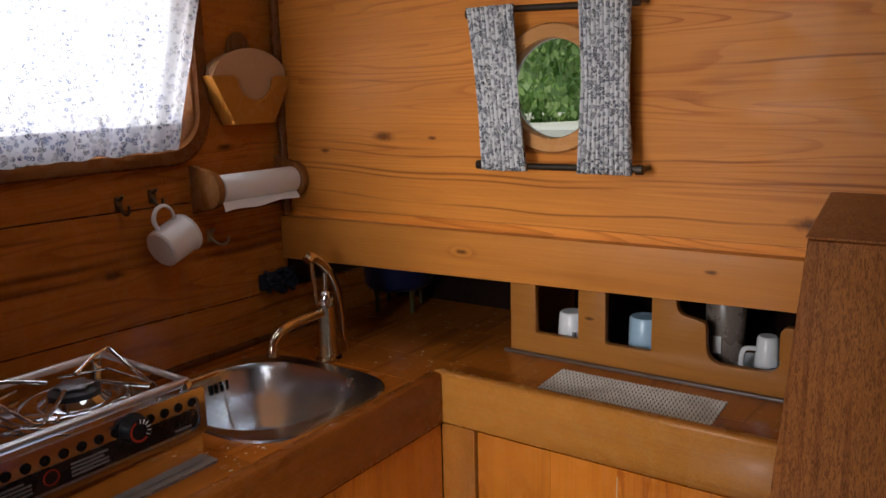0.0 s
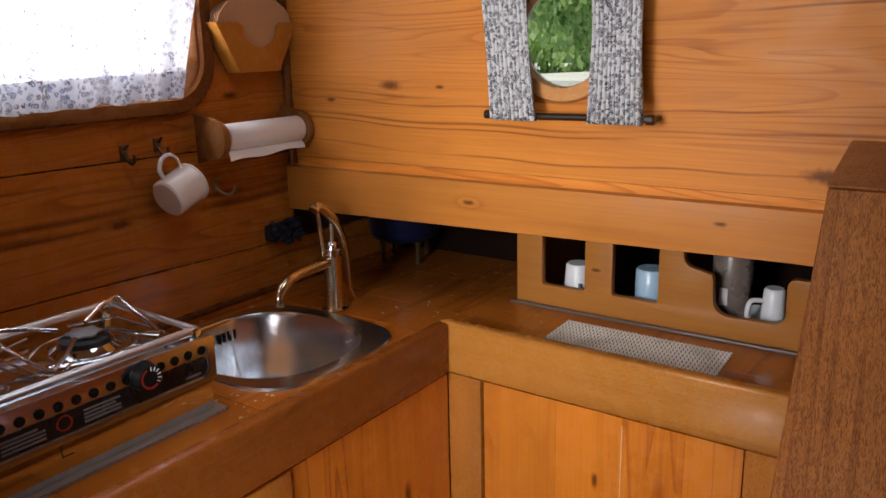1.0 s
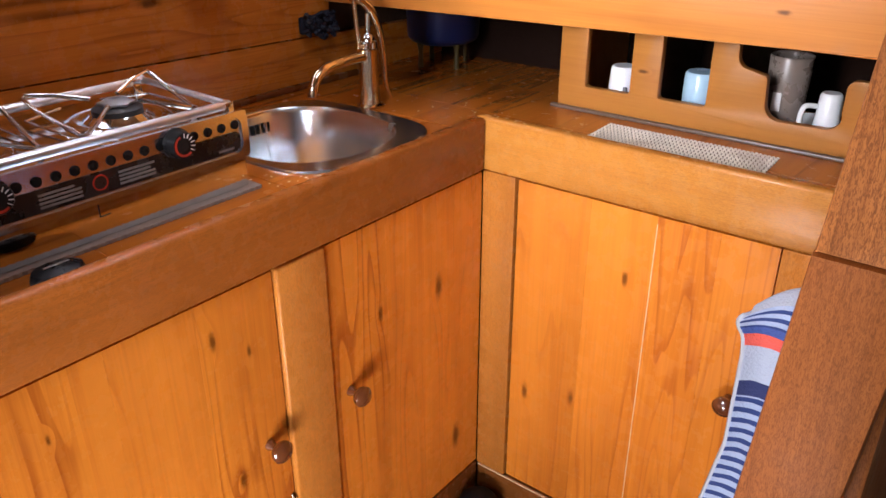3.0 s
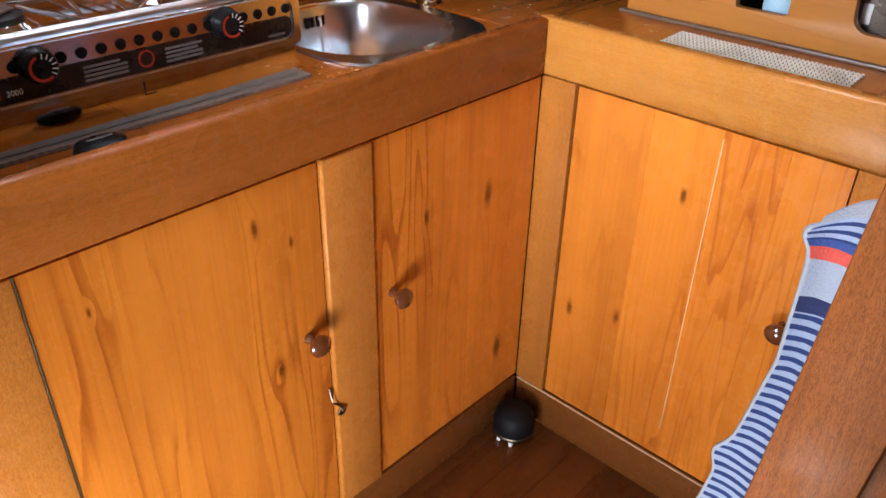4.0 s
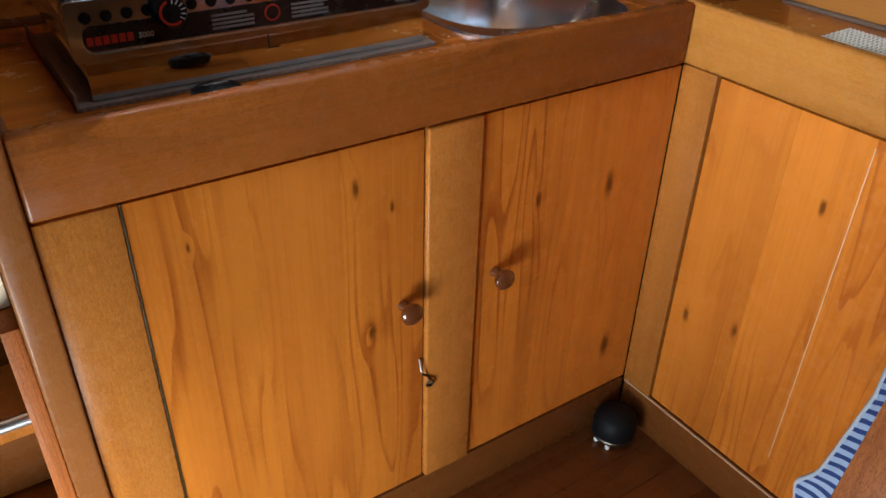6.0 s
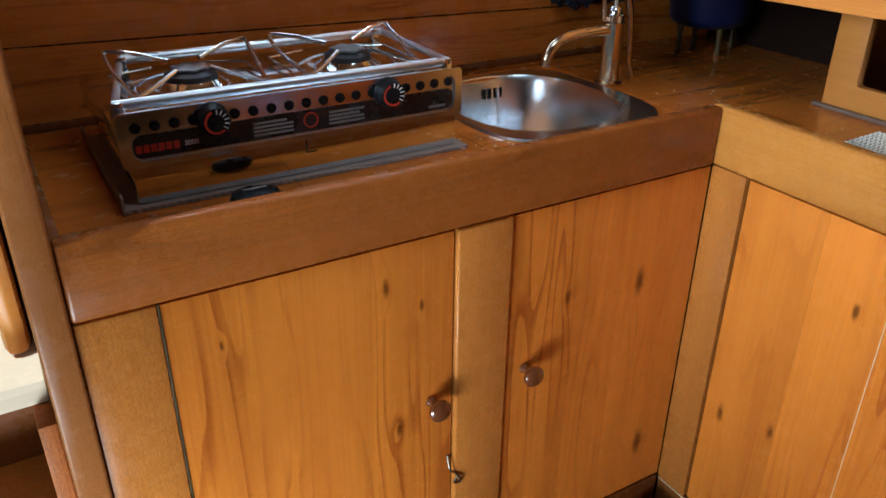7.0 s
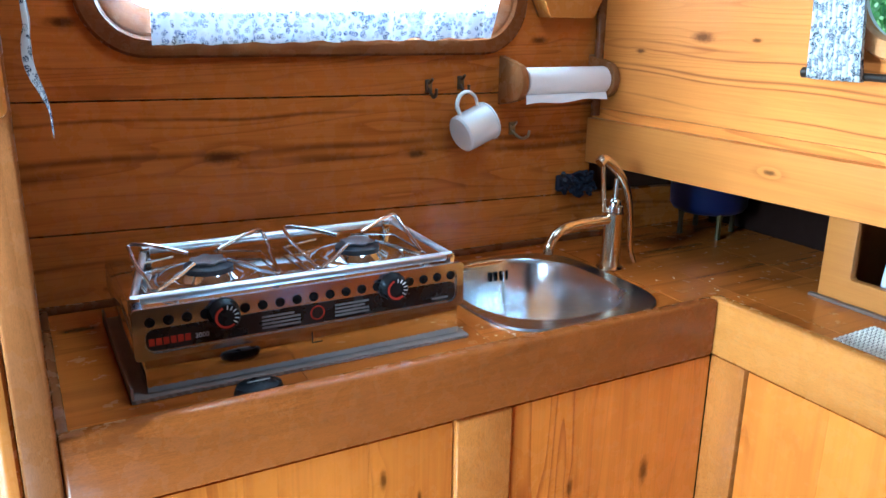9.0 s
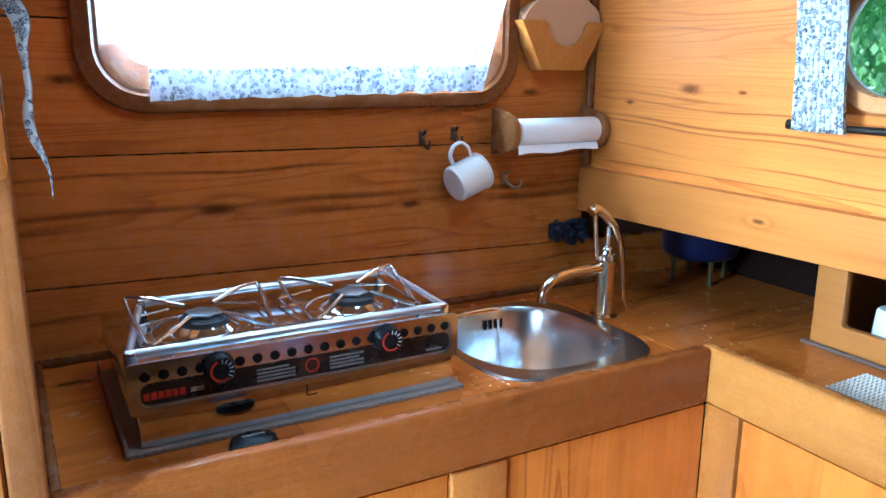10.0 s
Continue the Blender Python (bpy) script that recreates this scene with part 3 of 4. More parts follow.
part("stile", new_box(-0.034, -0.004, -0.9085, -0.8256, 0.0, ZLB - 0.003, bev=0.003), mat_stile, cab_a)
part("stile", new_box(-0.034, -0.003, -0.4535, -0.3665, 0.091, ZLB - 0.003, bev=0.004, seg=3), mat_stile, cab_a)
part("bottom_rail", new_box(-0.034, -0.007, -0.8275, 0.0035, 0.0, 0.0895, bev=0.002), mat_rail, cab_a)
bm = bmesh.new()
sweep(bm, [(-0.010, -0.8240, 0.093), (-0.010, -0.8240, 0.714)], 0.0022, 8, 1)
part("bead", bm, mat_hinge, cab_a, "thin tarnished brass hinge line")


def door(cabinet, planks, lo, hi, axis, plane, material, knob_at):
    d = None
    for i, (a, b) in enumerate(planks):
        if axis == "x":
            bm = new_box(plane - 0.022, plane, a, b, lo, hi)
        else:
            bm = new_box(a, b, plane, plane + 0.022, lo, hi)
        if d is None:
            d = part("door", bm, material, cabinet, "closed door of upright pine boards")
        else:
            part("board", bm, material, d)
    knob(knob_at, axis, d)
    return d


door_l = door(cab_a, [(-0.8225, -0.690), (-0.6898, -0.575), (-0.5748, -0.4565)], 0.0935, 0.7125, "x", -0.010, mat_door_a, (-0.010, -0.490, 0.456))
door(cab_a, [(-0.3635, -0.240), (-0.2398, -0.150), (-0.1498, 0.0055)], 0.0935, 0.7125, "x", -0.010, mat_door_a, (-0.010, -0.331, 0.456))
bm = bmesh.new()
sweep(bm, [(-0.009, -0.462, 0.345), (0.0, -0.463, 0.325), (-0.002, -0.452, 0.312), (0.002, -0.445, 0.300), (-0.002, -0.446, 0.290), (0.0, -0.455, 0.297), (0.002, -0.450, 0.308)], 0.0018, 6)
part("latch_hook", bm, mat_bronze, door_l, "small bronze latch hook")

cab_b = thing("base_cabinet", (0.30, 0.2, 0.0), "varnished pine base cabinet under the cup rack, closed door", "cabinet")
part("carcass", new_box(-0.03, 0.627, 0.040, 0.498, 0.0, 0.740), mat_groove_shade, cab_b)
part("stile", new_box(-0.0085, 0.0565, 0.006, 0.034, 0.0865, ZLB - 0.003, bev=0.002), mat_stile, cab_b)
part("stile", new_box(0.4845, 0.6265, 0.006, 0.034, 0.0, ZLB - 0.003, bev=0.002), mat_stile, cab_b)
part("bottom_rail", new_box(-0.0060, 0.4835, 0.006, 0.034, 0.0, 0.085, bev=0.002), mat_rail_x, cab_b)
door_b = door(cab_b, [(0.060, 0.195), (0.1952, 0.305), (0.3052, 0.400), (0.4002, 0.4815)], 0.0885, 0.7125, "y", 0.012, mat_door_b, (0.452, 0.012, 0.452))
part("seam", new_box(0.3044, 0.3058, 0.0114, 0.0124, 0.150, 0.700), mat_glint, door_b, "pale glint line along the seam between two boards")
part("worn_edge", new_box(-0.0050, 0.4830, 0.0046, 0.0080, 0.0835, 0.0858), mat_glint, cab_b, "pale glint strip on the upper edge of the rail")

# ---------------------------------------------------------------- sink and pump
sink = thing("sink", (SX, SY, ZC), "round-cornered brushed steel sink let into the worktop", "sink")
N = 64
def sink_loop(hx, hy, n, z, dx=0.0, dy=0.0):
    return [(SX + dx + superellipse(a, hx, hy, n) * math.cos(a), SY + dy + superellipse(a, hx, hy, n) * math.sin(a), z) for a in (2 * math.pi * i / N for i in range(N))]
bm = bmesh.new()
vs = ring_strip(bm, [sink_loop(0.176, 0.160, 4.2, ZC + 0.0005), sink_loop(0.174, 0.158, 4.2, ZC + 0.004), sink_loop(0.166, 0.150, 4.0, ZC + 0.004),
                     sink_loop(0.154, 0.139, 2.5, ZC + 0.002, -0.008, -0.004), sink_loop(0.149, 0.134, 2.5, ZC - 0.006, -0.008, -0.004),
                     sink_loop(0.141, 0.127, 2.5, ZC - 0.09, -0.008, -0.004), sink_loop(0.130, 0.116, 2.5, ZC - 0.118, -0.008, -0.004),
                     sink_loop(0.105, 0.092, 2.4, ZC - 0.130, -0.008, -0.004), sink_loop(0.03, 0.03, 2.0, ZC - 0.135, -0.008, -0.004)])
bm.faces.new(vs[-1])
part("bowl", bm, mat_steel, sink)
bm = bmesh.new()
lathe(bm, [(0.028, 0.0), (0.028, 0.003), (0.020, 0.004), (0.016, 0.001)], Matrix.Translation((SX - 0.008, SY - 0.004, ZC - 0.1355)), 24)
part("drain", bm, mat_chrome, sink)
for k in range(4):
    y = -0.152 + 0.0115 * k
    part("overflow_slot", new_box(-0.4165, -0.4080, y, y + 0.0046, ZC - 0.036, ZC - 0.018), mat_black, sink)
bm = bmesh.new()
lathe(bm, [(0.004, 0), (0.004, 0.003), (0.001, 0.004)], Matrix.Translation((-0.4105, -0.1245, ZC - 0.022)) @ Matrix.Rotation(radians(90), 4, "Y"), 10)
part("overflow_screw", bm, mat_chrome, sink)
bm = bmesh.new()
chain = [(-0.4065, -0.1245, ZC - 0.023), (-0.405, -0.122, ZC - 0.06), (-0.400, -0.120, ZC - 0.10), (-0.380, -0.120, ZC - 0.124)]
sweep(bm, chain, 0.0011, 6)
part("chain", bm, mat_wire, sink)

FX, FY = -0.289, 0.033
tap = thing("hand_pump", (FX, FY, ZC), "worn brass hand pump tap with a curved lever, beside the sink", "tap")
bm = bmesh.new()
lathe(bm, [(0.026, 0.0), (0.026, 0.004), (0.020, 0.007), (0.0195, 0.012), (0.0182, 0.020), (0.0170, 0.100), (0.0188, 0.103), (0.0188, 0.107), (0.014, 0.108)], Matrix.Translation((FX, FY, ZC)), 28)
part("barrel", bm, mat_brass, tap)
bm = bmesh.new()
lathe(bm, [(0.013, 0.105), (0.0172, 0.109), (0.0172, 0.119), (0.013, 0.121), (0.012, 0.127), (0.009, 0.132), (0.006, 0.134)], Matrix.Translation((FX, FY, ZC)), 20)
part("collar", bm, mat_chrome, tap)
bm = bmesh.new()
sweep(bm, [(FX, FY, ZC + 0.132), (FX, FY + 0.001, ZC + 0.150), (FX, FY + 0.002, ZC + 0.168)], 0.0052, 10)
part("piston", bm, mat_chrome, tap)
bm = bmesh.new()
sweep(bm, [(FX, FY - 0.008, ZC + 0.094), (FX, FY - 0.05, ZC + 0.094), (FX + 0.002, FY - 0.100, ZC + 0.092), (FX + 0.003, FY - 0.128, ZC + 0.082), (FX + 0.004, FY - 0.143, ZC + 0.064), (FX + 0.004, FY - 0.146, ZC + 0.048)], (0.0098, 0.0092), 14)
part("spout", bm, mat_brass, tap)
bm = bmesh.new()
sweep(bm, [(FX + 0.003, FY - 0.026, ZC + 0.112), (FX + 0.003, FY - 0.030, ZC + 0.150), (FX + 0.003, FY - 0.035, ZC + 0.198)], 0.0042, 10)
sweep(bm, [(FX - 0.004, FY - 0.024, ZC + 0.113), (FX + 0.004, FY - 0.012, ZC + 0.113)], 0.0046, 10)
part("link", bm, mat_brass, tap)
bm = bmesh.new()
sweep(bm, [(FX, FY - 0.041, ZC + 0.199), (FX, FY - 0.030, ZC + 0.205), (FX, FY - 0.010, ZC + 0.193), (FX, FY + 0.012, ZC + 0.170), (FX, FY + 0.030, ZC + 0.135), (FX, FY + 0.040, ZC + 0.085), (FX, FY + 0.045, ZC + 0.035), (FX, FY + 0.055, ZC + 0.012), (FX, FY + 0.060, ZC + 0.003)], (0.0108, 0.0036), 12)
part("lever", bm, mat_brass, tap)

# ---------------------------------------------------------------- stove
def stove():
    X0, Y0, Y1, XB = -0.128, -0.817, -0.376, -0.396
    st = thing("camping_stove", ((X0 + XB) / 2, (Y0 + Y1) / 2, ZC), "two-burner polished steel spirit stove with black control strip", "stove")
    part("base", new_box(XB, X0 - 0.004, Y0 + 0.010, Y1 - 0.006, ZC + 0.006, ZC + 0.060, bev=0.002), mat_chrome, st)
    part("body", new_box(XB, X0 - 0.0065, Y0, Y1, ZC + 0.058, ZC + 0.097, bev=0.002), mat_chrome, st)
    # raised rounded front frame round the control strip
    outer = rounded_rect(Y0, Y1, ZC + 0.050, ZC + 0.114, 0.006, 4)
    inner = rounded_rect(Y0 + 0.012, Y1 - 0.010, ZC + 0.057, ZC + 0.107, 0.014, 4)
    bm = bmesh.new()
    ring_strip(bm, [[(X0 - 0.006, *p) for p in outer], [(X0, *p) for p in outer], [(X0, *p) for p in inner], [(X0 - 0.004, *p) for p in inner]])
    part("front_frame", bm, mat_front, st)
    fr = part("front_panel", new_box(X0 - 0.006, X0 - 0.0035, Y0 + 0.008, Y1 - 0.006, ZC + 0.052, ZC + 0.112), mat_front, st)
    strip = rounded_rect(Y0 + 0.014, Y1 - 0.012, ZC + 0.060, ZC + 0.087, 0.010, 4)
    bm = bmesh.new()
    prism(bm, strip, X0 - 0.0036, X0 - 0.0026, "x")
    label = part("control_strip", bm, mat_label_black, st, "glossy black control strip")
    # vent holes
    ys = [Y0 + 0.020 + 0.0213 * i for i in range(4)] + [-0.685 + 0.0222 * i for i in range(9)] + [-0.459 + 0.0213 * i for i in range(4)]
    for y in ys:
        bm = bmesh.new()
        m = Matrix.Translation((X0 - 0.0036, y, ZC + 0.0960)) @ Matrix.Rotation(radians(90), 4, "Y")
        lathe(bm, [(0.0062, 0.0), (0.0062, 0.0012), (0.0055, 0.0014)], m, 16)
        part("vent_hole", bm, mat_black, st)
    # writing: unreadable blocks as bars; the model number stays
    def bar(y0, y1, z0, z1, mat, name="print"):
        part(name, new_box(X0 - 0.0027, X0 - 0.0022, y0, y1, ZC + z0, ZC + z1), mat, label)
    for i in range(6):
        bar(-0.800 + 0.0083 * i, -0.7935 + 0.0083 * i, 0.0665, 0.0755, mat_red, "maker_mark")
    for i in range(4):
        bar(-0.665, -0.615 + (-0.008 if i == 3 else 0), 0.064 + 0.0048 * i, 0.0668 + 0.0048 * i, mat_grey_print)
        bar(-0.568, -0.520 + (-0.006 if i == 2 else 0), 0.064 + 0.0048 * i, 0.0668 + 0.0048 * i, mat_grey_print)
    bar(-0.425, -0.400, 0.0640, 0.0668, mat_grey_print)
    bm = bmesh.new()
    lathe(bm, [(0.0098, 0), (0.0098, 0.0005), (0.0080, 0.0006), (0.0080, 0.0)], Matrix.Translation((X0 - 0.0026, -0.592, ZC + 0.074)) @ Matrix.Rotation(radians(90), 4, "Y"), 20, False)
    part("warning_mark", bm, mat_red, label)
    font = bpy.data.curves.new("model_number", "FONT")
    font.body, font.size, font.extrude, font.align_x = "3000", 0.0085, 0.0002, "LEFT"
    tx = new("text_draft", font)
    dg = bpy.context.evaluated_depsgraph_get()
    me = bpy.data.meshes.new_from_object(tx.evaluated_get(dg))
    bpy.data.objects.remove(tx)
    me.transform(Matrix.Translation((X0 - 0.0022, -0.747, ZC + 0.068)) @ Matrix(((0, 0, 1, 0), (1, 0, 0, 0), (0, 1, 0, 0), (0, 0, 0, 1))))
    bm = bmesh.new()
    bm.from_mesh(me)
    part("model_number", bm, mat_white_print, label, smooth=False)
    # control knobs
    for y in (-0.712, -0.487):
        m = Matrix.Translation((X0 - 0.003, y, ZC + 0.095)) @ Matrix.Rotation(radians(90), 4, "Y")
        bm = bmesh.new()
        lathe(bm, [(0.0195, 0.0), (0.0195, 0.004), (0.0178, 0.006), (0.0172, 0.017), (0.0155, 0.0195), (0.002, 0.0195)], m, 28)
        kb = part("control_knob", bm, mat_black, st, "black knob with a red arc and white ticks")
        bm = bmesh.new()
        lo, hi = [], []
        for i in range(19):
            a = radians(200 + 200 * i / 18)
            lo.append((m @ Vector((0.0112 * math.cos(a), 0.0112 * math.sin(a), 0.0199))))
            hi.append((m @ Vector((0.0142 * math.cos(a), 0.0142 * math.sin(a), 0.0199))))
        ring_strip(bm, [lo, hi], False)
        part("arc", bm, mat_red, kb)
        for i in range(6):
            a = radians(55 + 24 * i)
            c, s = math.cos(a), math.sin(a)
            p0, p1 = m @ Vector((0.0095 * c, 0.0095 * s, 0.0199)), m @ Vector((0.0148 * c, 0.0148 * s, 0.0199))
            bm = bmesh.new()
            sweep(bm, [p0, p1], 0.0007, 4, 1)
            part("tick", bm, mat_white_print, kb)
    # notch in the base
    part("notch", new_box(X0 - 0.0042, X0 - 0.0036, -0.6005, -0.5990, ZC + 0.032, ZC + 0.050), mat_black, st)
    part("notch", new_box(X0 - 0.0042, X0 - 0.0036, -0.5990, -0.586, ZC + 0.032, ZC + 0.0335), mat_black, st)
    # deck with two dishes
    ZD = ZC + 0.098
    part("deck", new_box(XB + 0.004, X0 - 0.010, Y0 + 0.006, Y1 - 0.006, ZD - 0.004, ZD, bev=0.001), mat_chrome, st)
    for by in (-0.697, -0.478):
        m = Matrix.Translation((-0.270, by, ZD))
        bm = bmesh.new()
        lathe(bm, [(0.072, 0.0003), (0.068, 0.004), (0.060, 0.005), (0.046, 0.002), (0.040, 0.006), (0.036, 0.010)], m, 36)
        part("burner_dish", bm, mat_chrome, st)
        bm = bmesh.new()
        lathe(bm, [(0.030, 0.006), (0.033, 0.010), (0.033, 0.016), (0.026, 0.019), (0.002, 0.020)], m, 28)
        bn = part("burner", bm, mat_burner, st, "black burner head")
        bm = bmesh.new()
        star = []
        for i in range(48):
            a = 2 * math.pi * i / 48
            star.append((-0.270 + (0.0225 + 0.0028 * math.cos(6 * a)) * math.cos(a), by + (0.0225 + 0.0028 * math.cos(6 * a)) * math.sin(a)))
        prism(bm, star, ZD + 0.021, ZD + 0.0245, "z", 0.0008)
        part("flame_spreader", bm, mat_cap, bn, "grey star-shaped flame spreader")
        # pot supports: bent wire loops rising from the deck beside the burner
        c = Vector((-0.270, by, ZD))
        for sy in (-1, 1):
            bm = bmesh.new()
            bends = [(-0.030, sy * 0.020, 0.026), (-0.050, sy * 0.058, 0.036), (-0.062, sy * 0.088, 0.040), (-0.060, sy * 0.093, 0.037), (-0.030, sy * 0.092, 0.026), (0.050, sy * 0.082, 0.008), (0.056, sy * 0.076, 0.008), (0.040, sy * 0.050, 0.016), (0.018, sy * 0.022, 0.025)]
            sweep(bm, [c + Vector(q) for q in bends], 0.0030, 8, 0)
            part("pot_support", bm, mat_wire, st)
            bm = bmesh.new()
            bends = [(-0.098, sy * 0.030, 0.004), (-0.070, sy * 0.092, 0.005), (0.050, sy * 0.090, 0.005), (0.098, sy * 0.060, 0.004)]
            sweep(bm, [c + Vector(q) for q in bends], 0.0018, 8, 0)
            part("pot_support", bm, mat_wire, st)
    # fiddle rails round the deck
    ZR = ZD + 0.018
    for name, pts in (("front_rail", [(-0.158, Y0 + 0.004, ZR), (-0.158, Y1 - 0.004, ZR)]), ("back_rail", [(XB + 0.026, Y0 + 0.050, ZR), (XB + 0.026, Y1 + 0.004, ZR)]),
                      ("side_rail", [(-0.160, Y1 - 0.004, ZR), (XB + 0.026, Y1 + 0.002, ZR)]), ("side_rail", [(-0.160, Y0 + 0.006, ZR - 0.006), (XB + 0.026, Y0 + 0.050, ZR - 0.006)])):
        bm = bmesh.new()
        sweep(bm, pts, 0.0062 if name != "side_rail" else 0.0048, 12, 1)
        part(name, bm, mat_alu, st)
    for x, y in ((-0.158, Y0 + 0.008), (-0.158, Y1 - 0.008), (XB + 0.026, Y0 + 0.052), (XB + 0.026, Y1 - 0.012)):
        part("rail_bracket", new_box(x - 0.005, x + 0.006, y - 0.007, y + 0.007, ZD - 0.002, ZR + 0.004, bev=0.001), mat_chrome, st)
    return st


stove()
# serrated rubber sheet under the stove
bm = bmesh.new()
pts = [(-0.418, -0.826), (-0.418, -0.368)]
n = 90
for i in range(n + 1):
    y = -0.368 - (0.826 - 0.368) * i / n
    pts.append((-0.1225 + (0.0016 if i % 2 else 0.0), y))
prism(bm, pts, ZC + 0.0008, ZC + 0.0052, "z")
box(bm, -0.416, -0.125, -0.826, -0.823, ZC + 0.0012, ZC + 0.020)
solid("rubber_mat", bm, mat_rubber, "grey serrated rubber sheet under the stove on the worktop", "mat", smooth=False)

# small black oval tin by the front lip
bm = bmesh.new()
m = Matrix.Translation((-0.066, -0.690, ZC + 0.001)) @ Matrix.Diagonal((0.72, 1.0, 1.0, 1.0))
lathe(bm, [(0.022, 0.0), (0.028, 0.003), (0.030, 0.014), (0.027, 0.022), (0.012, 0.0255), (0.001, 0.026)], m, 32)
tin = solid("oval_tin", bm, mat_black, "small black oval plastic cap lying on the worktop", "cap")
part("print", new_box(-0.0680, -0.064, -0.704, -0.676, ZC + 0.0270, ZC + 0.0274), mat_grey_print, tin)

# ---------------------------------------------------------------- window with its curtain
win = thing("window_1", (XW, -0.43, WZ0), "round-cornered mahogany framed window with daylight behind", "", "", "structure")
def wloop(inset, r, x):
    return [(x, u, v) for u, v in rounded_rect(WY0 + inset, WY1 - inset, WZ0 + inset, WZ1 - inset, r, 10)]
bm = bmesh.new()
ring_strip(bm, [wloop(0.0, 0.095, XW - 0.002), wloop(0.0, 0.095, XW + 0.012), wloop(0.004, 0.091, XW + 0.016), wloop(0.026, 0.072, XW + 0.017), wloop(0.031, 0.068, XW + 0.011)])
part("window_frame", bm, mat_frame, win, "dark mahogany outer moulding")
bm = bmesh.new()
ring_strip(bm, [wloop(0.031, 0.068, XW + 0.011), wloop(0.036, 0.064, XW + 0.010), wloop(0.072, 0.040, XW - 0.034), wloop(0.072, 0.040, XW - 0.055)])
part("window_reveal", bm, mat_frame_in, win, "lighter chamfered inner frame")
bm = bmesh.new()
prism(bm, rounded_rect(WY0 + 0.055, WY1 - 0.055, WZ0 + 0.055, WZ1 - 0.055, 0.05, 8), XW - 0.052, XW - 0.049, "x")
pane = part("pane", bm, mat_glass, win)
pane.visible_shadow = False


def cloth(name, us, vs, place, material, label, category, thick=0.0012, uv=False):
    """A sheet of cloth: place(u, v) for u, v from 0 to 1, given a little thickness."""
    bm = bmesh.new()
    layer = bm.loops.layers.uv.new("UVMap")
    grid = [[bm.verts.new(place(i / us, j / vs)) for j in range(vs + 1)] for i in range(us + 1)]
    for i in range(us):
        for j in range(vs):
            f = bm.faces.new((grid[i][j], grid[i + 1][j], grid[i + 1][j + 1], grid[i][j + 1]))
            for loop, (a, b) in zip(f.loops, ((i, j), (i + 1, j), (i + 1, j + 1), (i, j + 1))):
                loop[layer].uv = (a / us, b / vs)
    ob = solid(name, bm, material, label, category)
    if thick:
        mod = ob.modifiers.new("thickness", "SOLIDIFY")
        mod.thickness = thick
    return ob


def window_curtain(u, v):
    z = 1.169 + 0.43 * v + 0.011 * u * (1 - v)
    lo = -0.716 + 0.005 * noise.noise((0.0, v * 7, 3.0))
    hi = -0.134 + 0.115 * v + 0.016 * v * (1 - v) + 0.006 * noise.noise((4.0, v * 9, 1.0))
    y = lo + (hi - lo) * u
    fold = 0.006 * math.sin(u * 61 + 0.8 * v) + 0.004 * math.sin(u * 127 + 1.3) + 0.005 * noise.noise((u * 9, v * 2.2, 0))
    x = XW + 0.022 + fold * (0.65 + 0.35 * v) + 0.004 * (1 - v)
    z += (0.005 * noise.noise((u * 17, 2.0, 0.0)) + 0.0008 * math.sin(u * 61)) * max(0.0, 1 - v * 5)
    return (x, y, z)


cur = cloth("window_curtain", 150, 30, window_curtain, mat_curtain, "thin white cotton curtain with blue sprigs across the window", "curtain", 0.0)
bm = bmesh.new()
loops = []
for k in range(2):
    loops.append([])
    for i in range(151):
        x, y, z = window_curtain(i / 150, 0.0 if k == 0 else 0.11)
        loops[-1].append((x + 0.0022, y, z))
ring_strip(bm, loops, False)
part("hem", bm, mat_hem, cur, "doubled hem with a denser print")

# ---------------------------------------------------------------- porthole, rods and little curtains
port = thing("porthole", (PX, YB, PZ), "round teak-rimmed porthole looking out on foliage", "porthole")
def circle(r, y, n=48):
    return [(PX + r * math.cos(2 * math.pi * i / n), y, PZ + r * math.sin(2 * math.pi * i / n)) for i in range(n)]
bm = bmesh.new()
ring_strip(bm, [circle(0.101, YB + 0.001), circle(0.101, YB - 0.012), circle(0.098, YB - 0.016), circle(0.078, YB - 0.016), circle(PR, YB - 0.012), circle(PR, YB + 0.004)])
part("rim", bm, mat_ring, port)
bm = bmesh.new()
ring_strip(bm, [circle(PR + 0.0005, YB + 0.003), circle(PR + 0.0005, YB + 0.012), circle(PR + 0.0075, YB + 0.012)])
part("sleeve", bm, mat_white_paint, port, "white painted sleeve through the hull")
bm = bmesh.new()
lathe(bm, [(PR + 0.002, 0.0), (PR + 0.002, 0.004)], Matrix.Translation((PX, YB + 0.016, PZ)) @ Matrix.Rotation(radians(90), 4, "X"), 40)
pane = part("pane", bm, mat_glass, port)
pane.visible_shadow = False

YC = YB - 0.036
for z0, dz in ((1.388, -0.010), (1.147, 0.002)):
    rod = thing("curtain_rod", (0.137, YC, z0), "dark metal curtain rod across the porthole", "curtain rod", "rods at the porthole")
    xs = (0.004, 0.294) if z0 > 1.2 else (0.019, 0.302)
    bm = bmesh.new()
    sweep(bm, [(xs[0], YC, z0 - dz / 2), (xs[1], YC, z0 + dz / 2)], 0.0054, 12, 1)
    part("bar", bm, mat_rod, rod)
    for x in (xs[0] + 0.004, xs[1] - 0.004):
        bm = bmesh.new()
        sweep(bm, [(x, YC + 0.001, z0), (x, YB + 0.001, z0)], 0.0042, 10, 1)
        lathe(bm, [(0.0075, 0.0), (0.0075, 0.010), (0.005, 0.012)], Matrix.Translation((x - 0.005, YC, z0)) @ Matrix.Rotation(radians(90), 4, "Y"), 14)
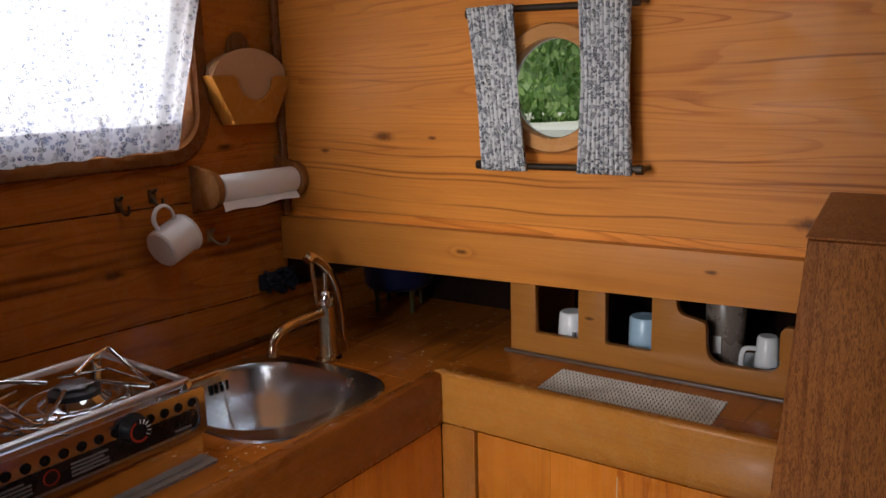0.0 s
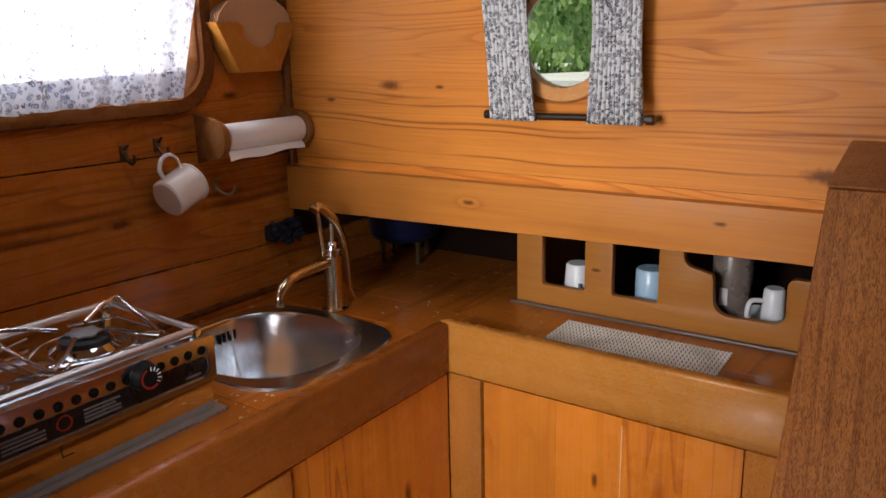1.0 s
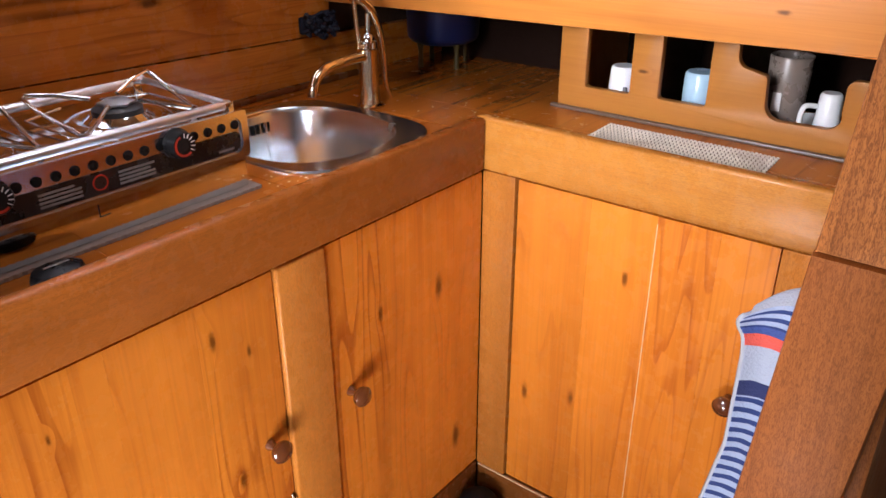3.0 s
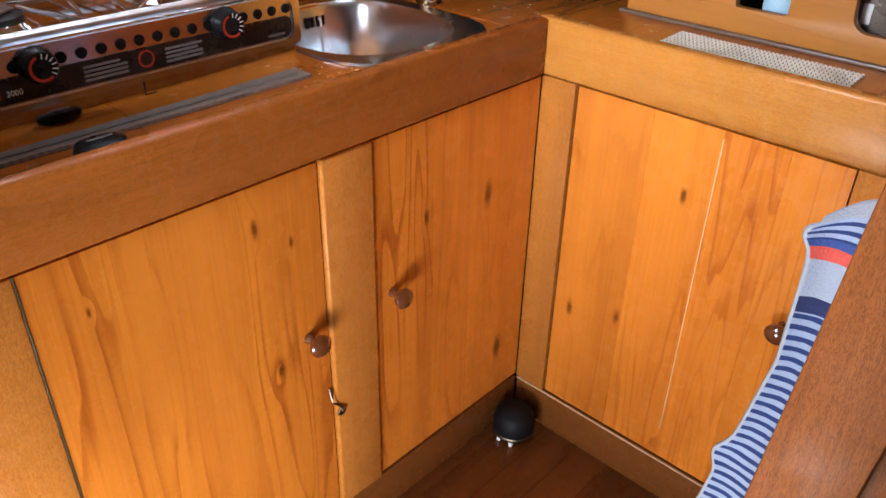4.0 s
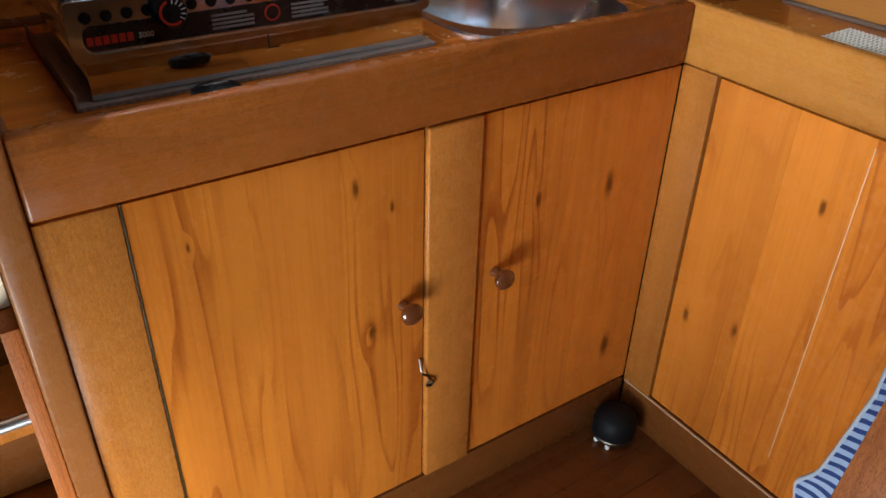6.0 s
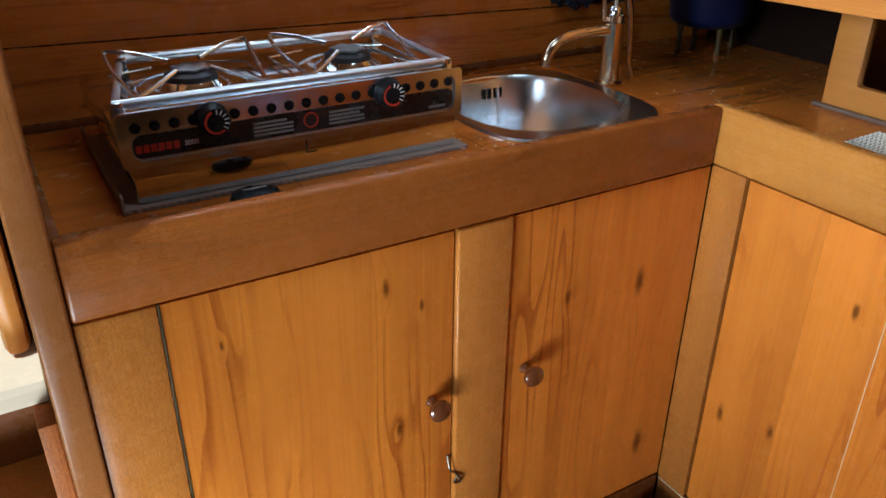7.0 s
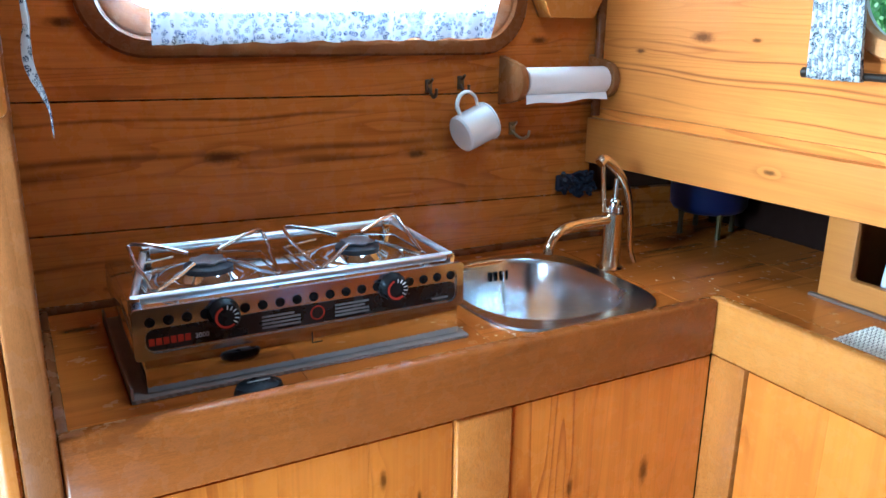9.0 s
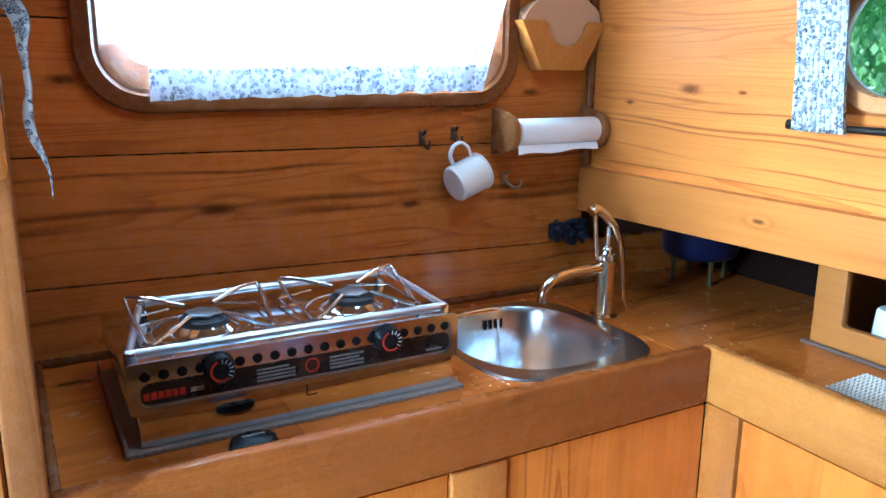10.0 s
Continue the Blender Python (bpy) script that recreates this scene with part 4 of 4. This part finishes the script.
        part("bracket", bm, mat_rod, rod)


def pleats(xt0, xt1, xb0, xb1, seed):
    def place(u, v):
        a, b = xb0 + (xt0 - xb0) * v, xb1 + (xt1 - xb1) * v
        w = math.sin(math.pi * v) * 0.004
        x = a + (b - a) * u + (w if u < 0.5 else -w) * abs(u - 0.5) * 2
        amp = 0.0075 * (0.75 + 0.25 * math.cos(2 * math.pi * v))
        wave = abs(math.sin(u * math.pi * 10.5 + 1.5 * noise.noise((u * 5, v * 1.2, seed)) + seed))
        y = YC - 0.0085 + amp * (1 - 2 * wave ** 0.7) + 0.0012 * noise.noise((u * 20, v * 7, seed))
        z = 1.140 + (1.396 - 1.140) * v + 0.002 * noise.noise((u * 9, 5.0 * v, seed))
        return (x, y, z)
    return place


for k, (a, b, c, d) in enumerate(((0.009, 0.097, 0.034, 0.117), (0.205, 0.284, 0.205, 0.289))):
    cloth("porthole_curtain", 150, 26, pleats(a, b, c, d, 3.0 + 5 * k), mat_curtain_small, "gathered blue sprigged cotton curtain held between two rods", "curtain", 0.0015)

# ---------------------------------------------------------------- on the window wall
def coat_hook(y, z, mat, label, tilt=0.0):
    hk = thing("cup_hook", (XW, y, z), label, "hook", "hooks on the window wall")
    part("plate", new_box(XW, XW + 0.003, y - 0.007, y + 0.007, z - 0.004, z + 0.020, bev=0.001), mat, hk)
    bm = bmesh.new()
    sweep(bm, [(XW + 0.002, y, z + 0.004), (XW + 0.012, y + tilt * 0.3, z - 0.006), (XW + 0.022, y + tilt * 0.7, z - 0.010), (XW + 0.030, y + tilt, z - 0.004), (XW + 0.031, y + tilt * 1.1, z + 0.006)], 0.0028, 8)
    part("prong", bm, mat, hk)
    bm = bmesh.new()
    sweep(bm, [(XW + 0.002, y, z + 0.014), (XW + 0.010, y, z + 0.016), (XW + 0.016, y, z + 0.022)], 0.0025, 8)
    part("prong", bm, mat, hk)
    return hk


coat_hook(-0.246, 1.088, mat_bronze, "small dark bronze double hook, empty")
coat_hook(-0.180, 1.093, mat_bronze, "small dark bronze double hook holding the mug")
coat_hook(-0.064, 1.004, mat_old_brass, "small worn brass double hook, empty", 0.018)

mug = thing("enamel_mug", (-0.44, -0.15, 0.99), "white enamel mug hanging by its handle from a hook", "mug")
axis = Vector((-0.10, 0.93, 0.34)).normalized()        # from the base of the mug to its mouth
MC = Vector((-0.440, -0.206, 1.013))
mm = Matrix.Translation(MC) @ axis.to_track_quat("Z", "X").to_matrix().to_4x4() @ Matrix.Scale(1.0, 4)
bm = bmesh.new()
lathe(bm, [(0.002, 0.0), (0.030, 0.0), (0.0335, 0.003), (0.034, 0.008), (0.0345, 0.062), (0.0362, 0.0635), (0.0355, 0.066), (0.0335, 0.064), (0.0325, 0.010), (0.002, 0.006)], mm, 40)
part("cup", bm, mat_enamel, mug)
bm = bmesh.new()
top = (Vector((0, 0, 1)) - axis * axis.z).normalized()
sweep(bm, [MC + axis * 0.012 + top * 0.033, MC + axis * 0.010 + top * 0.052, MC + axis * 0.022 + top * 0.066, MC + axis * 0.040 + top * 0.066, MC + axis * 0.052 + top * 0.052, MC + axis * 0.052 + top * 0.034], 0.0040, 12, flat=0.7)
part("handle", bm, mat_enamel, mug)

# paper towel holder
hold = thing("paper_towel_holder", (-0.44, 0.0, 1.10), "wooden wall holder with a roll of white kitchen paper", "towel holder")
def cheek(y0, y1):
    bm = bmesh.new()
    z0 = 1.103
    out = [(XW, z0 - 0.045), (XW, z0 + 0.045)]
    for i in range(9):
        a = radians(80 - 160 * i / 8)
        out.append((XW + 0.052 + 0.030 * math.cos(a), z0 + 0.034 * math.sin(a)))
    prism(bm, out, y0, y1, "y", 0.0015)
    return bm
part("cheek", cheek(-0.098, -0.084), mat_holder, hold)
part("cheek", cheek(0.112, 0.126), mat_holder, hold)
RC = Vector((XW + 0.050, 0.0, 1.103))
bm = bmesh.new()
mroll = Matrix.Translation((RC.x, -0.076, RC.z)) @ Matrix.Rotation(radians(-90), 4, "X")
lathe(bm, [(0.012, 0.0), (0.0250, 0.0), (0.0257, 0.002), (0.0257, 0.184), (0.0250, 0.186), (0.012, 0.186)], mroll, 40)
roll = part("paper_roll", bm, mat_paper, hold)
bm = bmesh.new()
sweep(bm, [(RC.x, -0.086, RC.z), (RC.x, 0.108, RC.z)], 0.008, 12, 1)
part("dowel", bm, mat_holder, hold)
bm = bmesh.new()
loops = []
for s, (dx, dz) in enumerate(((0.0150, -0.0222), (0.0190, -0.0240), (0.0235, -0.0268), (0.0280, -0.0302), (0.0320, -0.0338), (0.0355, -0.0375))):
    loops.append([(RC.x + dx, -0.079 - 0.0025 * s + 0.186 * i / 12, RC.z + 0.006 * i / 12 * (s / 5) + dz + 0.002 * math.sin(i * 0.9) * (s / 5)) for i in range(13)])
ring_strip(bm, loops, False)
part("loose_sheet", bm, mat_paper, roll, "hanging loose sheet of kitchen paper")

# coffee filter box
fb = thing("filter_holder", (-0.45, 0.05, 1.22), "pale wooden wall holder filled with brown coffee filter papers", "filter holder")
FYC, FZ = 0.037, 1.217
def trapezoid(dip):
    pts = [(FYC - 0.052, FZ), (FYC + 0.046, FZ), (FYC + 0.098, FZ + 0.090)]
    if dip:
        pts += [(FYC + 0.055, FZ + 0.090)]
        for i in range(11):
            a = radians(0 - 180 * i / 10)
            pts.append((FYC + 0.003 + 0.042 * math.cos(a), FZ + 0.082 + 0.038 * math.sin(a)))
        pts += [(FYC - 0.050, FZ + 0.090)]
    pts += [(FYC - 0.100, FZ + 0.090)]
    return pts
bm = bmesh.new()
prism(bm, trapezoid(True), XW + 0.038, XW + 0.043, "x", 0.0008)
part("front", bm, mat_filter_box, fb)
bm = bmesh.new()
tall = [(FYC - 0.052, FZ), (FYC + 0.046, FZ), (FYC + 0.098, FZ + 0.090), (FYC + 0.036, FZ + 0.118), (FYC + 0.026, FZ + 0.150)] + [(FYC + 0.024 * math.cos(radians(a)), FZ + 0.152 + 0.020 * math.sin(radians(a))) for a in (20, 50, 80, 100, 130, 160)] + [(FYC - 0.026, FZ + 0.150), (FYC - 0.036, FZ + 0.118), (FYC - 0.100, FZ + 0.090)]
prism(bm, tall, XW + 0.0005, XW + 0.006, "x", 0.0008)
part("back", bm, mat_holder, fb, "darker back board with a rounded tab")
for side in (-1, 1):
    bm = bmesh.new()
    y0, y1 = (FYC - 0.052, FYC - 0.100) if side < 0 else (FYC + 0.046, FYC + 0.098)
    prism(bm, [(y0, FZ), (y0 - side * 0.006, FZ), (y1 - side * 0.006, FZ + 0.090), (y1, FZ + 0.090)], XW + 0.006, XW + 0.038, "x")
    part("side", bm, mat_filter_box, fb)
part("bottom", new_box(XW + 0.006, XW + 0.038, FYC - 0.050, FYC + 0.044, FZ, FZ + 0.005), mat_filter_box, fb)
for k in range(6):
    bm = bmesh.new()
    x = XW + 0.011 + 0.0045 * k
    arc = [(FYC - 0.040, FZ + 0.012), (FYC + 0.036, FZ + 0.012), (FYC + 0.088, FZ + 0.088)]
    for i in range(1, 12):
        a = radians(12 + 156 * i / 12)
        arc.append((FYC - 0.004 + 0.093 * math.cos(a) + 0.003 * k * 0.3, FZ + 0.080 + (0.055 + 0.0012 * k) * math.sin(a)))
    arc.append((FYC - 0.092, FZ + 0.088))
    prism(bm, arc, x, x + 0.0026, "x")
    part("filter_paper", bm, mat_filter, fb, smooth=False)

# brush on the wall in the corner behind the pump
bm = bmesh.new()
random.seed(8)
for i in range(70):
    a, b = random.uniform(-0.036, 0.036), random.uniform(-0.016, 0.016)
    p = Vector((XW + 0.012, 0.085 + a, 0.895 + b))
    d = Vector((random.uniform(0.010, 0.022), random.uniform(-0.012, 0.012), random.uniform(-0.016, 0.012)))
    sweep(bm, [p, p + d * 0.6, p + d], 0.0045, 5, 2)
brush = solid("scrubbing_brush", bm, mat_navy, "dark navy scrubbing brush hanging in the corner", "brush")
part("back", new_box(XW + 0.0005, XW + 0.014, 0.045, 0.125, 0.878, 0.912, bev=0.005), mat_navy, brush)

# ---------------------------------------------------------------- cup rack and what stands in it
rack = thing("cup_rack", (0.27, 0.25, ZC), "pale oak rack front with cut-outs for cups, on the worktop", "cup rack")
ZT = 0.952
def corner(cx, cz, r, a0, a1, n=5):
    return [(cx + r * math.cos(radians(a0 + (a1 - a0) * i / n)), cz + r * math.sin(radians(a0 + (a1 - a0) * i / n))) for i in range(n + 1)]
out = [(-0.013, ZC), (0.626, ZC), (0.626, ZT), (0.520, ZT), (0.520, 0.912)]
out += corner(0.512, 0.905, 0.012, 0, -90) + corner(0.485, 0.880, 0.013, 90, 180) + [(0.472, 0.842)] + corner(0.452, 0.837, 0.022, 0, -90) + corner(0.385, 0.840, 0.026, 270, 180)
out += [(0.357, 0.868)] + corner(0.340, 0.872, 0.017, 0, 90)[:3] + corner(0.327, 0.908, 0.020, 270, 180) + [(0.305, ZT)]
out += [(0.265, ZT)] + corner(0.259, 0.823, 0.006, 0, -90, 3) + corner(0.186, 0.823, 0.006, 270, 180, 3) + [(0.180, ZT)]
out += [(0.128, ZT)] + corner(0.122, 0.822, 0.006, 0, -90, 3) + corner(0.046, 0.822, 0.006, 270, 180, 3) + [(0.040, ZT), (-0.013, ZT)]
bm = bmesh.new()
prism(bm, out, 0.250, 0.266, "y", 0.0008)
part("front", bm, mat_rack, rack)
part("side", new_box(-0.013, 0.003, 0.2665, 0.495, ZC, ZT), mat_rack, rack)
# divider colour holds the shade inside the cubbies
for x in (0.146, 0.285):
    part("divider", new_box(x, x + 0.010, 0.2665, 0.495, ZC, ZT), mat_groove_shade, rack)
part("base_strip", new_box(-0.024, 0.626, 0.2385, 0.2495, ZC, ZC + 0.007, bev=0.003), mat_foot_strip, rack, "dark moulding along the foot of the rack")


def cup(name, x, y, r, h, mat, label, handle=None, tilt=0.0, taper=1.0, down=False):
    c = thing(name, (x, y, ZC), label, "mug", "cups in the rack")
    m = Matrix.Translation((x, y, ZC + 0.001)) @ Matrix.Rotation(radians(tilt), 4, "Y")
    if down:
        m = m @ Matrix.Translation((0, 0, h)) @ Matrix.Rotation(radians(180), 4, "X")
    bm = bmesh.new()
    lathe(bm, [(0.002, 0.0), (r * taper - 0.003, 0.0), (r * taper, 0.004), (r, h - 0.002), (r - 0.001, h), (r - 0.003, h - 0.002), (r * taper - 0.004, 0.008), (0.002, 0.006)], m, 36)
    part("cup", bm, mat, c)
    if handle:
        bm = bmesh.new()
        d = Vector((math.cos(radians(handle)), math.sin(radians(handle)), 0))
        o = Vector((x, y, ZC))
        sweep(bm, [o + d * (r - 0.002) + Vector((0, 0, h * 0.75)), o + d * (r + 0.018) + Vector((0, 0, h * 0.74)), o + d * (r + 0.022) + Vector((0, 0, h * 0.45)), o + d * (r + 0.014) + Vector((0, 0, h * 0.22)), o + d * (r - 0.002) + Vector((0, 0, h * 0.22))], 0.0042, 10)
        part("handle", bm, mat, c)
    return c


c1 = cup("china_mug", 0.091, 0.302, 0.029, 0.080, mat_china, "white china mug with a dark print, upside down in the rack", None, 0, 0.82, True)
part("print", new_box(0.104, 0.110, 0.2745, 0.2795, ZC + 0.030, ZC + 0.048), mat_grey_print, c1)
cup("blue_mug", 0.228, 0.318, 0.029, 0.086, mat_china_blue, "pale blue china mug upside down in the rack", None, 0, 0.96, True)
tall_cup = cup("smoky_jug", 0.366, 0.335, 0.034, 0.130, mat_smoke, "tall smoky brown plastic beaker in the rack", None, 0, 0.88)
part("label", new_box(0.355, 0.369, 0.2995, 0.3015, ZC + 0.045, ZC + 0.075), mat_rim, tall_cup, "small pale label")
cup("white_mug", 0.440, 0.316, 0.021, 0.083, mat_china, "small white china cup with a handle, upside down in the rack", 215, 0, 0.8, True)
sc = thing("saucer", (0.425, 0.318, ZC), "white china saucer lying under the cup in the rack", "saucer")
bm = bmesh.new()
lathe(bm, [(0.002, 0.0), (0.022, 0.0), (0.040, 0.012), (0.041, 0.014), (0.022, 0.004), (0.002, 0.003)], Matrix.Translation((0.420, 0.320, ZC + 0.022)), 32)
part("dish", bm, mat_china, sc)
bm = bmesh.new()
lathe(bm, [(0.030, 0.0), (0.030, 0.021)], Matrix.Translation((0.420, 0.322, ZC + 0.0005)), 24)
part("foot", bm, mat_china, sc)

# knitted grip mat on the worktop
def grip_mat():
    bm = bmesh.new()
    o = Vector((0.124, 0.100, ZC + 0.0008))
    ex, ey = Vector((0.290, -0.003, 0)), Vector((-0.004, 0.102, 0))
    nx, ny = 44, 16
    for i in range(nx):
        for j in range(ny):
            c = o + ex * ((i + 0.5 + 0.25 * (j % 2)) / nx) + ey * ((j + 0.5) / ny)
            w = 0.0006 * noise.noise((i * 0.7, j * 0.7, 0))
            r = 0.0031 + w * 0.5
            vs = [bm.verts.new(c + Vector((r * math.cos(a), r * math.sin(a) * 0.9, 0.0012))) for a in (0.0, 1.05, 2.09, 3.14, 4.19, 5.24)]
            up = [bm.verts.new(c + Vector((r * 0.6 * math.cos(a), r * 0.55 * math.sin(a), 0.0034 + w))) for a in (0.0, 1.05, 2.09, 3.14, 4.19, 5.24)]
            bm.faces.new(up)
            for k in range(6):
                bm.faces.new((vs[k], vs[(k + 1) % 6], up[(k + 1) % 6], up[k]))
    me = bpy.data.meshes.new("grip_mat")
    bm.to_mesh(me)
    bm.free()
    me.materials.append(net_material())
    gm = tagged(new("grip_mat", me), "beige knobbly anti-slip mat lying on the worktop", "mat")
    bm = bmesh.new()
    corners = [o, o + ex, o + ex + ey, o + ey]
    lo = [bm.verts.new(p) for p in corners]
    hi = [bm.verts.new(p + Vector((0, 0, 0.0014))) for p in corners]
    bm.faces.new(hi)
    for k in range(4):
        bm.faces.new((lo[k], lo[(k + 1) % 4], hi[(k + 1) % 4], hi[k]))
    part("netting", bm, plain("mat_netting", (0.24, 0.19, 0.14), 0.8), gm, "darker netting between the knobs")


grip_mat()

# blue bucket at the back of the recess
bk = thing("bucket", (-0.40, 0.395, ZC), "blue plastic tub on yellow feet, the recess's shade put in its colour", "tub")
bm = bmesh.new()
lathe(bm, [(0.002, 0.0), (0.060, 0.0), (0.074, 0.006), (0.080, 0.016), (0.085, 0.120), (0.082, 0.120), (0.076, 0.020), (0.002, 0.008)], Matrix.Translation((-0.40, 0.395, ZC + 0.050)), 40)
part("tub", bm, mat_bucket_shaded, bk)
for a in (-1.9, -0.4, 1.2, 2.7):
    bm = bmesh.new()
    lathe(bm, [(0.006, 0.0), (0.005, 0.034), (0.008, 0.054)], Matrix.Translation((-0.40 + 0.060 * math.cos(a), 0.395 + 0.060 * math.sin(a), ZC)), 12)
    part("foot", bm, mat_yellow_shaded, bk)

# ---------------------------------------------------------------- tea towel, floor bell, tie
def towel_place(u, v):
    z = 0.872 - 0.56 * v
    left = 0.560 - 0.009 * math.exp(-((v - 0.07) / 0.04) ** 2) - 0.036 * max(0.0, v - 0.32) / 0.38 - 0.010 * math.exp(-((v - 0.55) / 0.03) ** 2)
    right = 0.636
    x = left + (right - left) * u
    y = -0.400 + 0.007 * math.sin(u * 7 + 1.2 * v) + 0.020 * u - 0.015 * v
    z -= 0.036 * (1 - u) ** 2 * max(0.0, 1 - v * 9) + 0.004 * math.sin(u * 6) * v
    if v < 0.03:
        y += 0.010 * (1 - v / 0.03)
    return (x, y, z)


cloth("tea_towel", 28, 120, towel_place, towel_material(), "blue and white striped terry tea towel hanging on the partition", "tea towel", 0.004)
hk = thing("brass_hook", (0.622, -0.41, 0.87), "small brass hook on the partition carrying the towel", "hook")
bm = bmesh.new()
sweep(bm, [(0.647, -0.385, 0.880), (0.636, -0.388, 0.876), (0.622, -0.392, 0.868), (0.615, -0.394, 0.876)], 0.003, 8)
part("prong", bm, mat_brass, hk)

bell = thing("floor_pot", (0.036, -0.055, 0.0), "small dark round pot on pale feet in the floor corner", "pot")
BX, BY = 0.040, -0.054
bm = bmesh.new()
lathe(bm, [(0.020, 0.012), (0.036, 0.013), (0.040, 0.020), (0.041, 0.040), (0.038, 0.056), (0.029, 0.067), (0.012, 0.072), (0.002, 0.073)], Matrix.Translation((BX, BY, 0.0)), 32)
part("body", bm, mat_pot, bell)
bm = bmesh.new()
lathe(bm, [(0.0405, 0.014), (0.0420, 0.016), (0.0420, 0.020), (0.0405, 0.022)], Matrix.Translation((BX, BY, 0.0)), 32, False)
part("band", bm, mat_bronze, bell)
for a in (-2.75, -1.05, -1.9, 1.2):
    bm = bmesh.new()
    lathe(bm, [(0.004, 0.0), (0.005, 0.004), (0.004, 0.014)], Matrix.Translation((BX + 0.034 * math.cos(a), BY + 0.034 * math.sin(a), 0.0)), 10)
    part("foot", bm, mat_china, bell)

def tie_place(u, v):
    z = 1.345 - 0.237 * v
    c = -0.922 + 0.014 * math.exp(-((v - 0.40) / 0.16) ** 2) + 0.024 * min(1.0, v / 0.5) + 0.005 * min(1.0, max(0.0, v - 0.45) / 0.15) + 0.016 * max(0.0, v - 0.65) / 0.35
    c += 0.002 * math.sin(v * 23)
    w = 0.016 * (1 - v) ** 0.7 + 0.0025
    turn = 2.6 * v + 0.9 * math.sin(v * 15)
    return (0.012 + 0.6 * w * (u - 0.5) * math.sin(turn), c + w * (u - 0.5) * (0.6 + 0.4 * math.cos(turn)), z + 0.006 * u)


cloth("curtain_tie", 8, 40, tie_place, mat_tie, "twisted sprigged cotton curtain end hanging by the bulkhead", "curtain tie", 0.0015)

# ---------------------------------------------------------------- steps beyond the end bulkhead
steps = thing("companion_steps", (-0.25, -1.3, 0.0), "timber steps with aluminium nosings beyond the bulkhead", "steps")
for z, xf in ((0.255, 0.060), (0.465, -0.045), (0.636, -0.050)):
    # only the top tread takes the sun-whitened colour
    part("tread", new_box(XW + 0.002, xf, -1.56, -0.944, z - 0.030, z, bev=0.003), mat_sunlit_tread if z > 0.6 else mat_stile, steps)
    if z < 0.6:
        bm = bmesh.new()
        sweep(bm, [(xf + 0.001, -1.55, z - 0.004), (xf + 0.001, -0.950, z - 0.004)], 0.008, 10, 1)
        part("nosing", bm, mat_alu, steps, "bright aluminium nosing")
    part("riser", new_box(XW + 0.003, xf - 0.10, -1.56, -0.949, z - 0.20, z - 0.031), mat_rail, steps)
part("side_board", new_box(-0.10, -0.010, -0.962, -0.9435, 0.26, 0.604, bev=0.002), mat_post_low, steps)
part("backrest", new_box(XW + 0.004, -0.10, -0.975, -0.949, 0.6405, 1.12, bev=0.010), mat_filter_box, steps)

# ---------------------------------------------------------------- outside
structure("ground", new_box(-90, 90, -90, 150, -0.9, -0.8), plain("pale_bank", (0.42, 0.46, 0.34), 0.9, 0.3, 3.0), "pale flat ground round the moored boat", smooth=False)
structure("pavement", new_box(-6, 6, 2.2, 9.0, -0.8, 1.085), plain("pale_quay", (0.72, 0.74, 0.66), 0.9, 0.2, 4.0), "sunlit pale quay outside the porthole", smooth=False)
def hedge():
    random.seed(11)
    rng = np.random.default_rng(11)
    verts, faces = [], []
    for i in range(22000):
        x, z = rng.uniform(-2.8, 0.4), 1.09 + 1.3 * rng.uniform(0, 1) ** 1.2
        y = 3.0 + 0.9 * noise.noise((x * 1.6, z * 1.6, 0.0)) + 0.35 * noise.noise((x * 5, z * 5, 2.0)) + rng.uniform(0, 0.25)
        if noise.noise((x * 2.5, z * 2.5, 7.0)) > 0.45:
            continue
        s = rng.uniform(0.014, 0.034)
        q = Euler((rng.uniform(-0.9, 0.5), rng.uniform(-0.7, 0.7), rng.uniform(0, 6.28))).to_matrix()
        k = len(verts)
        for p in ((-s * 0.7, 0, 0), (0, 0, s), (s * 0.7, 0, 0), (0, s * 0.1, -s)):
            verts.append(tuple(Vector((x, y, z)) + q @ Vector(p)))
        faces.append((k, k + 1, k + 2, k + 3))
    me = bpy.data.meshes.new("hedge")
    me.from_pydata(verts, [], faces)
    me.materials.append(leaf_material())
    tagged(new("hedge", me), "sunlit green leafy hedge outside the porthole", "hedge", "", "stuff")


hedge()
structure("backdrop", new_box(-8, 9, 4.6, 4.7, 1.085, 5.0), plain("deep_foliage", (0.10, 0.19, 0.06), 0.9, 0.4, 2.0), "deep green shade behind the hedge", smooth=False)


def water_drops():
    """Small drops and dried spots beside the sink."""
    rng = np.random.default_rng(5)
    bm = bmesh.new()
    for i in range(46):
        if i < 30:
            x, y = rng.uniform(-0.16, -0.03), rng.uniform(-0.40, -0.30)
        else:
            x, y = rng.uniform(-0.20, 0.02), rng.uniform(0.03, 0.16)
        r = rng.uniform(0.0008, 0.0026)
        lathe(bm, [(r, 0.0), (r * 0.8, r * 0.18), (r * 0.3, r * 0.28)], Matrix.Translation((x, y, ZC + 0.0003)) @ Matrix.Diagonal((1, rng.uniform(0.6, 1.6), 1, 1)), 8)
    n = Nodes("water")
    n.set(Base_Color=(0.75, 0.55, 0.30, 1), Roughness=0.06, IOR=1.33)
    solid("water_drops", bm, n.mat, "scattered water drops on the worktop by the sink", "water drops", "", "stuff")


water_drops()
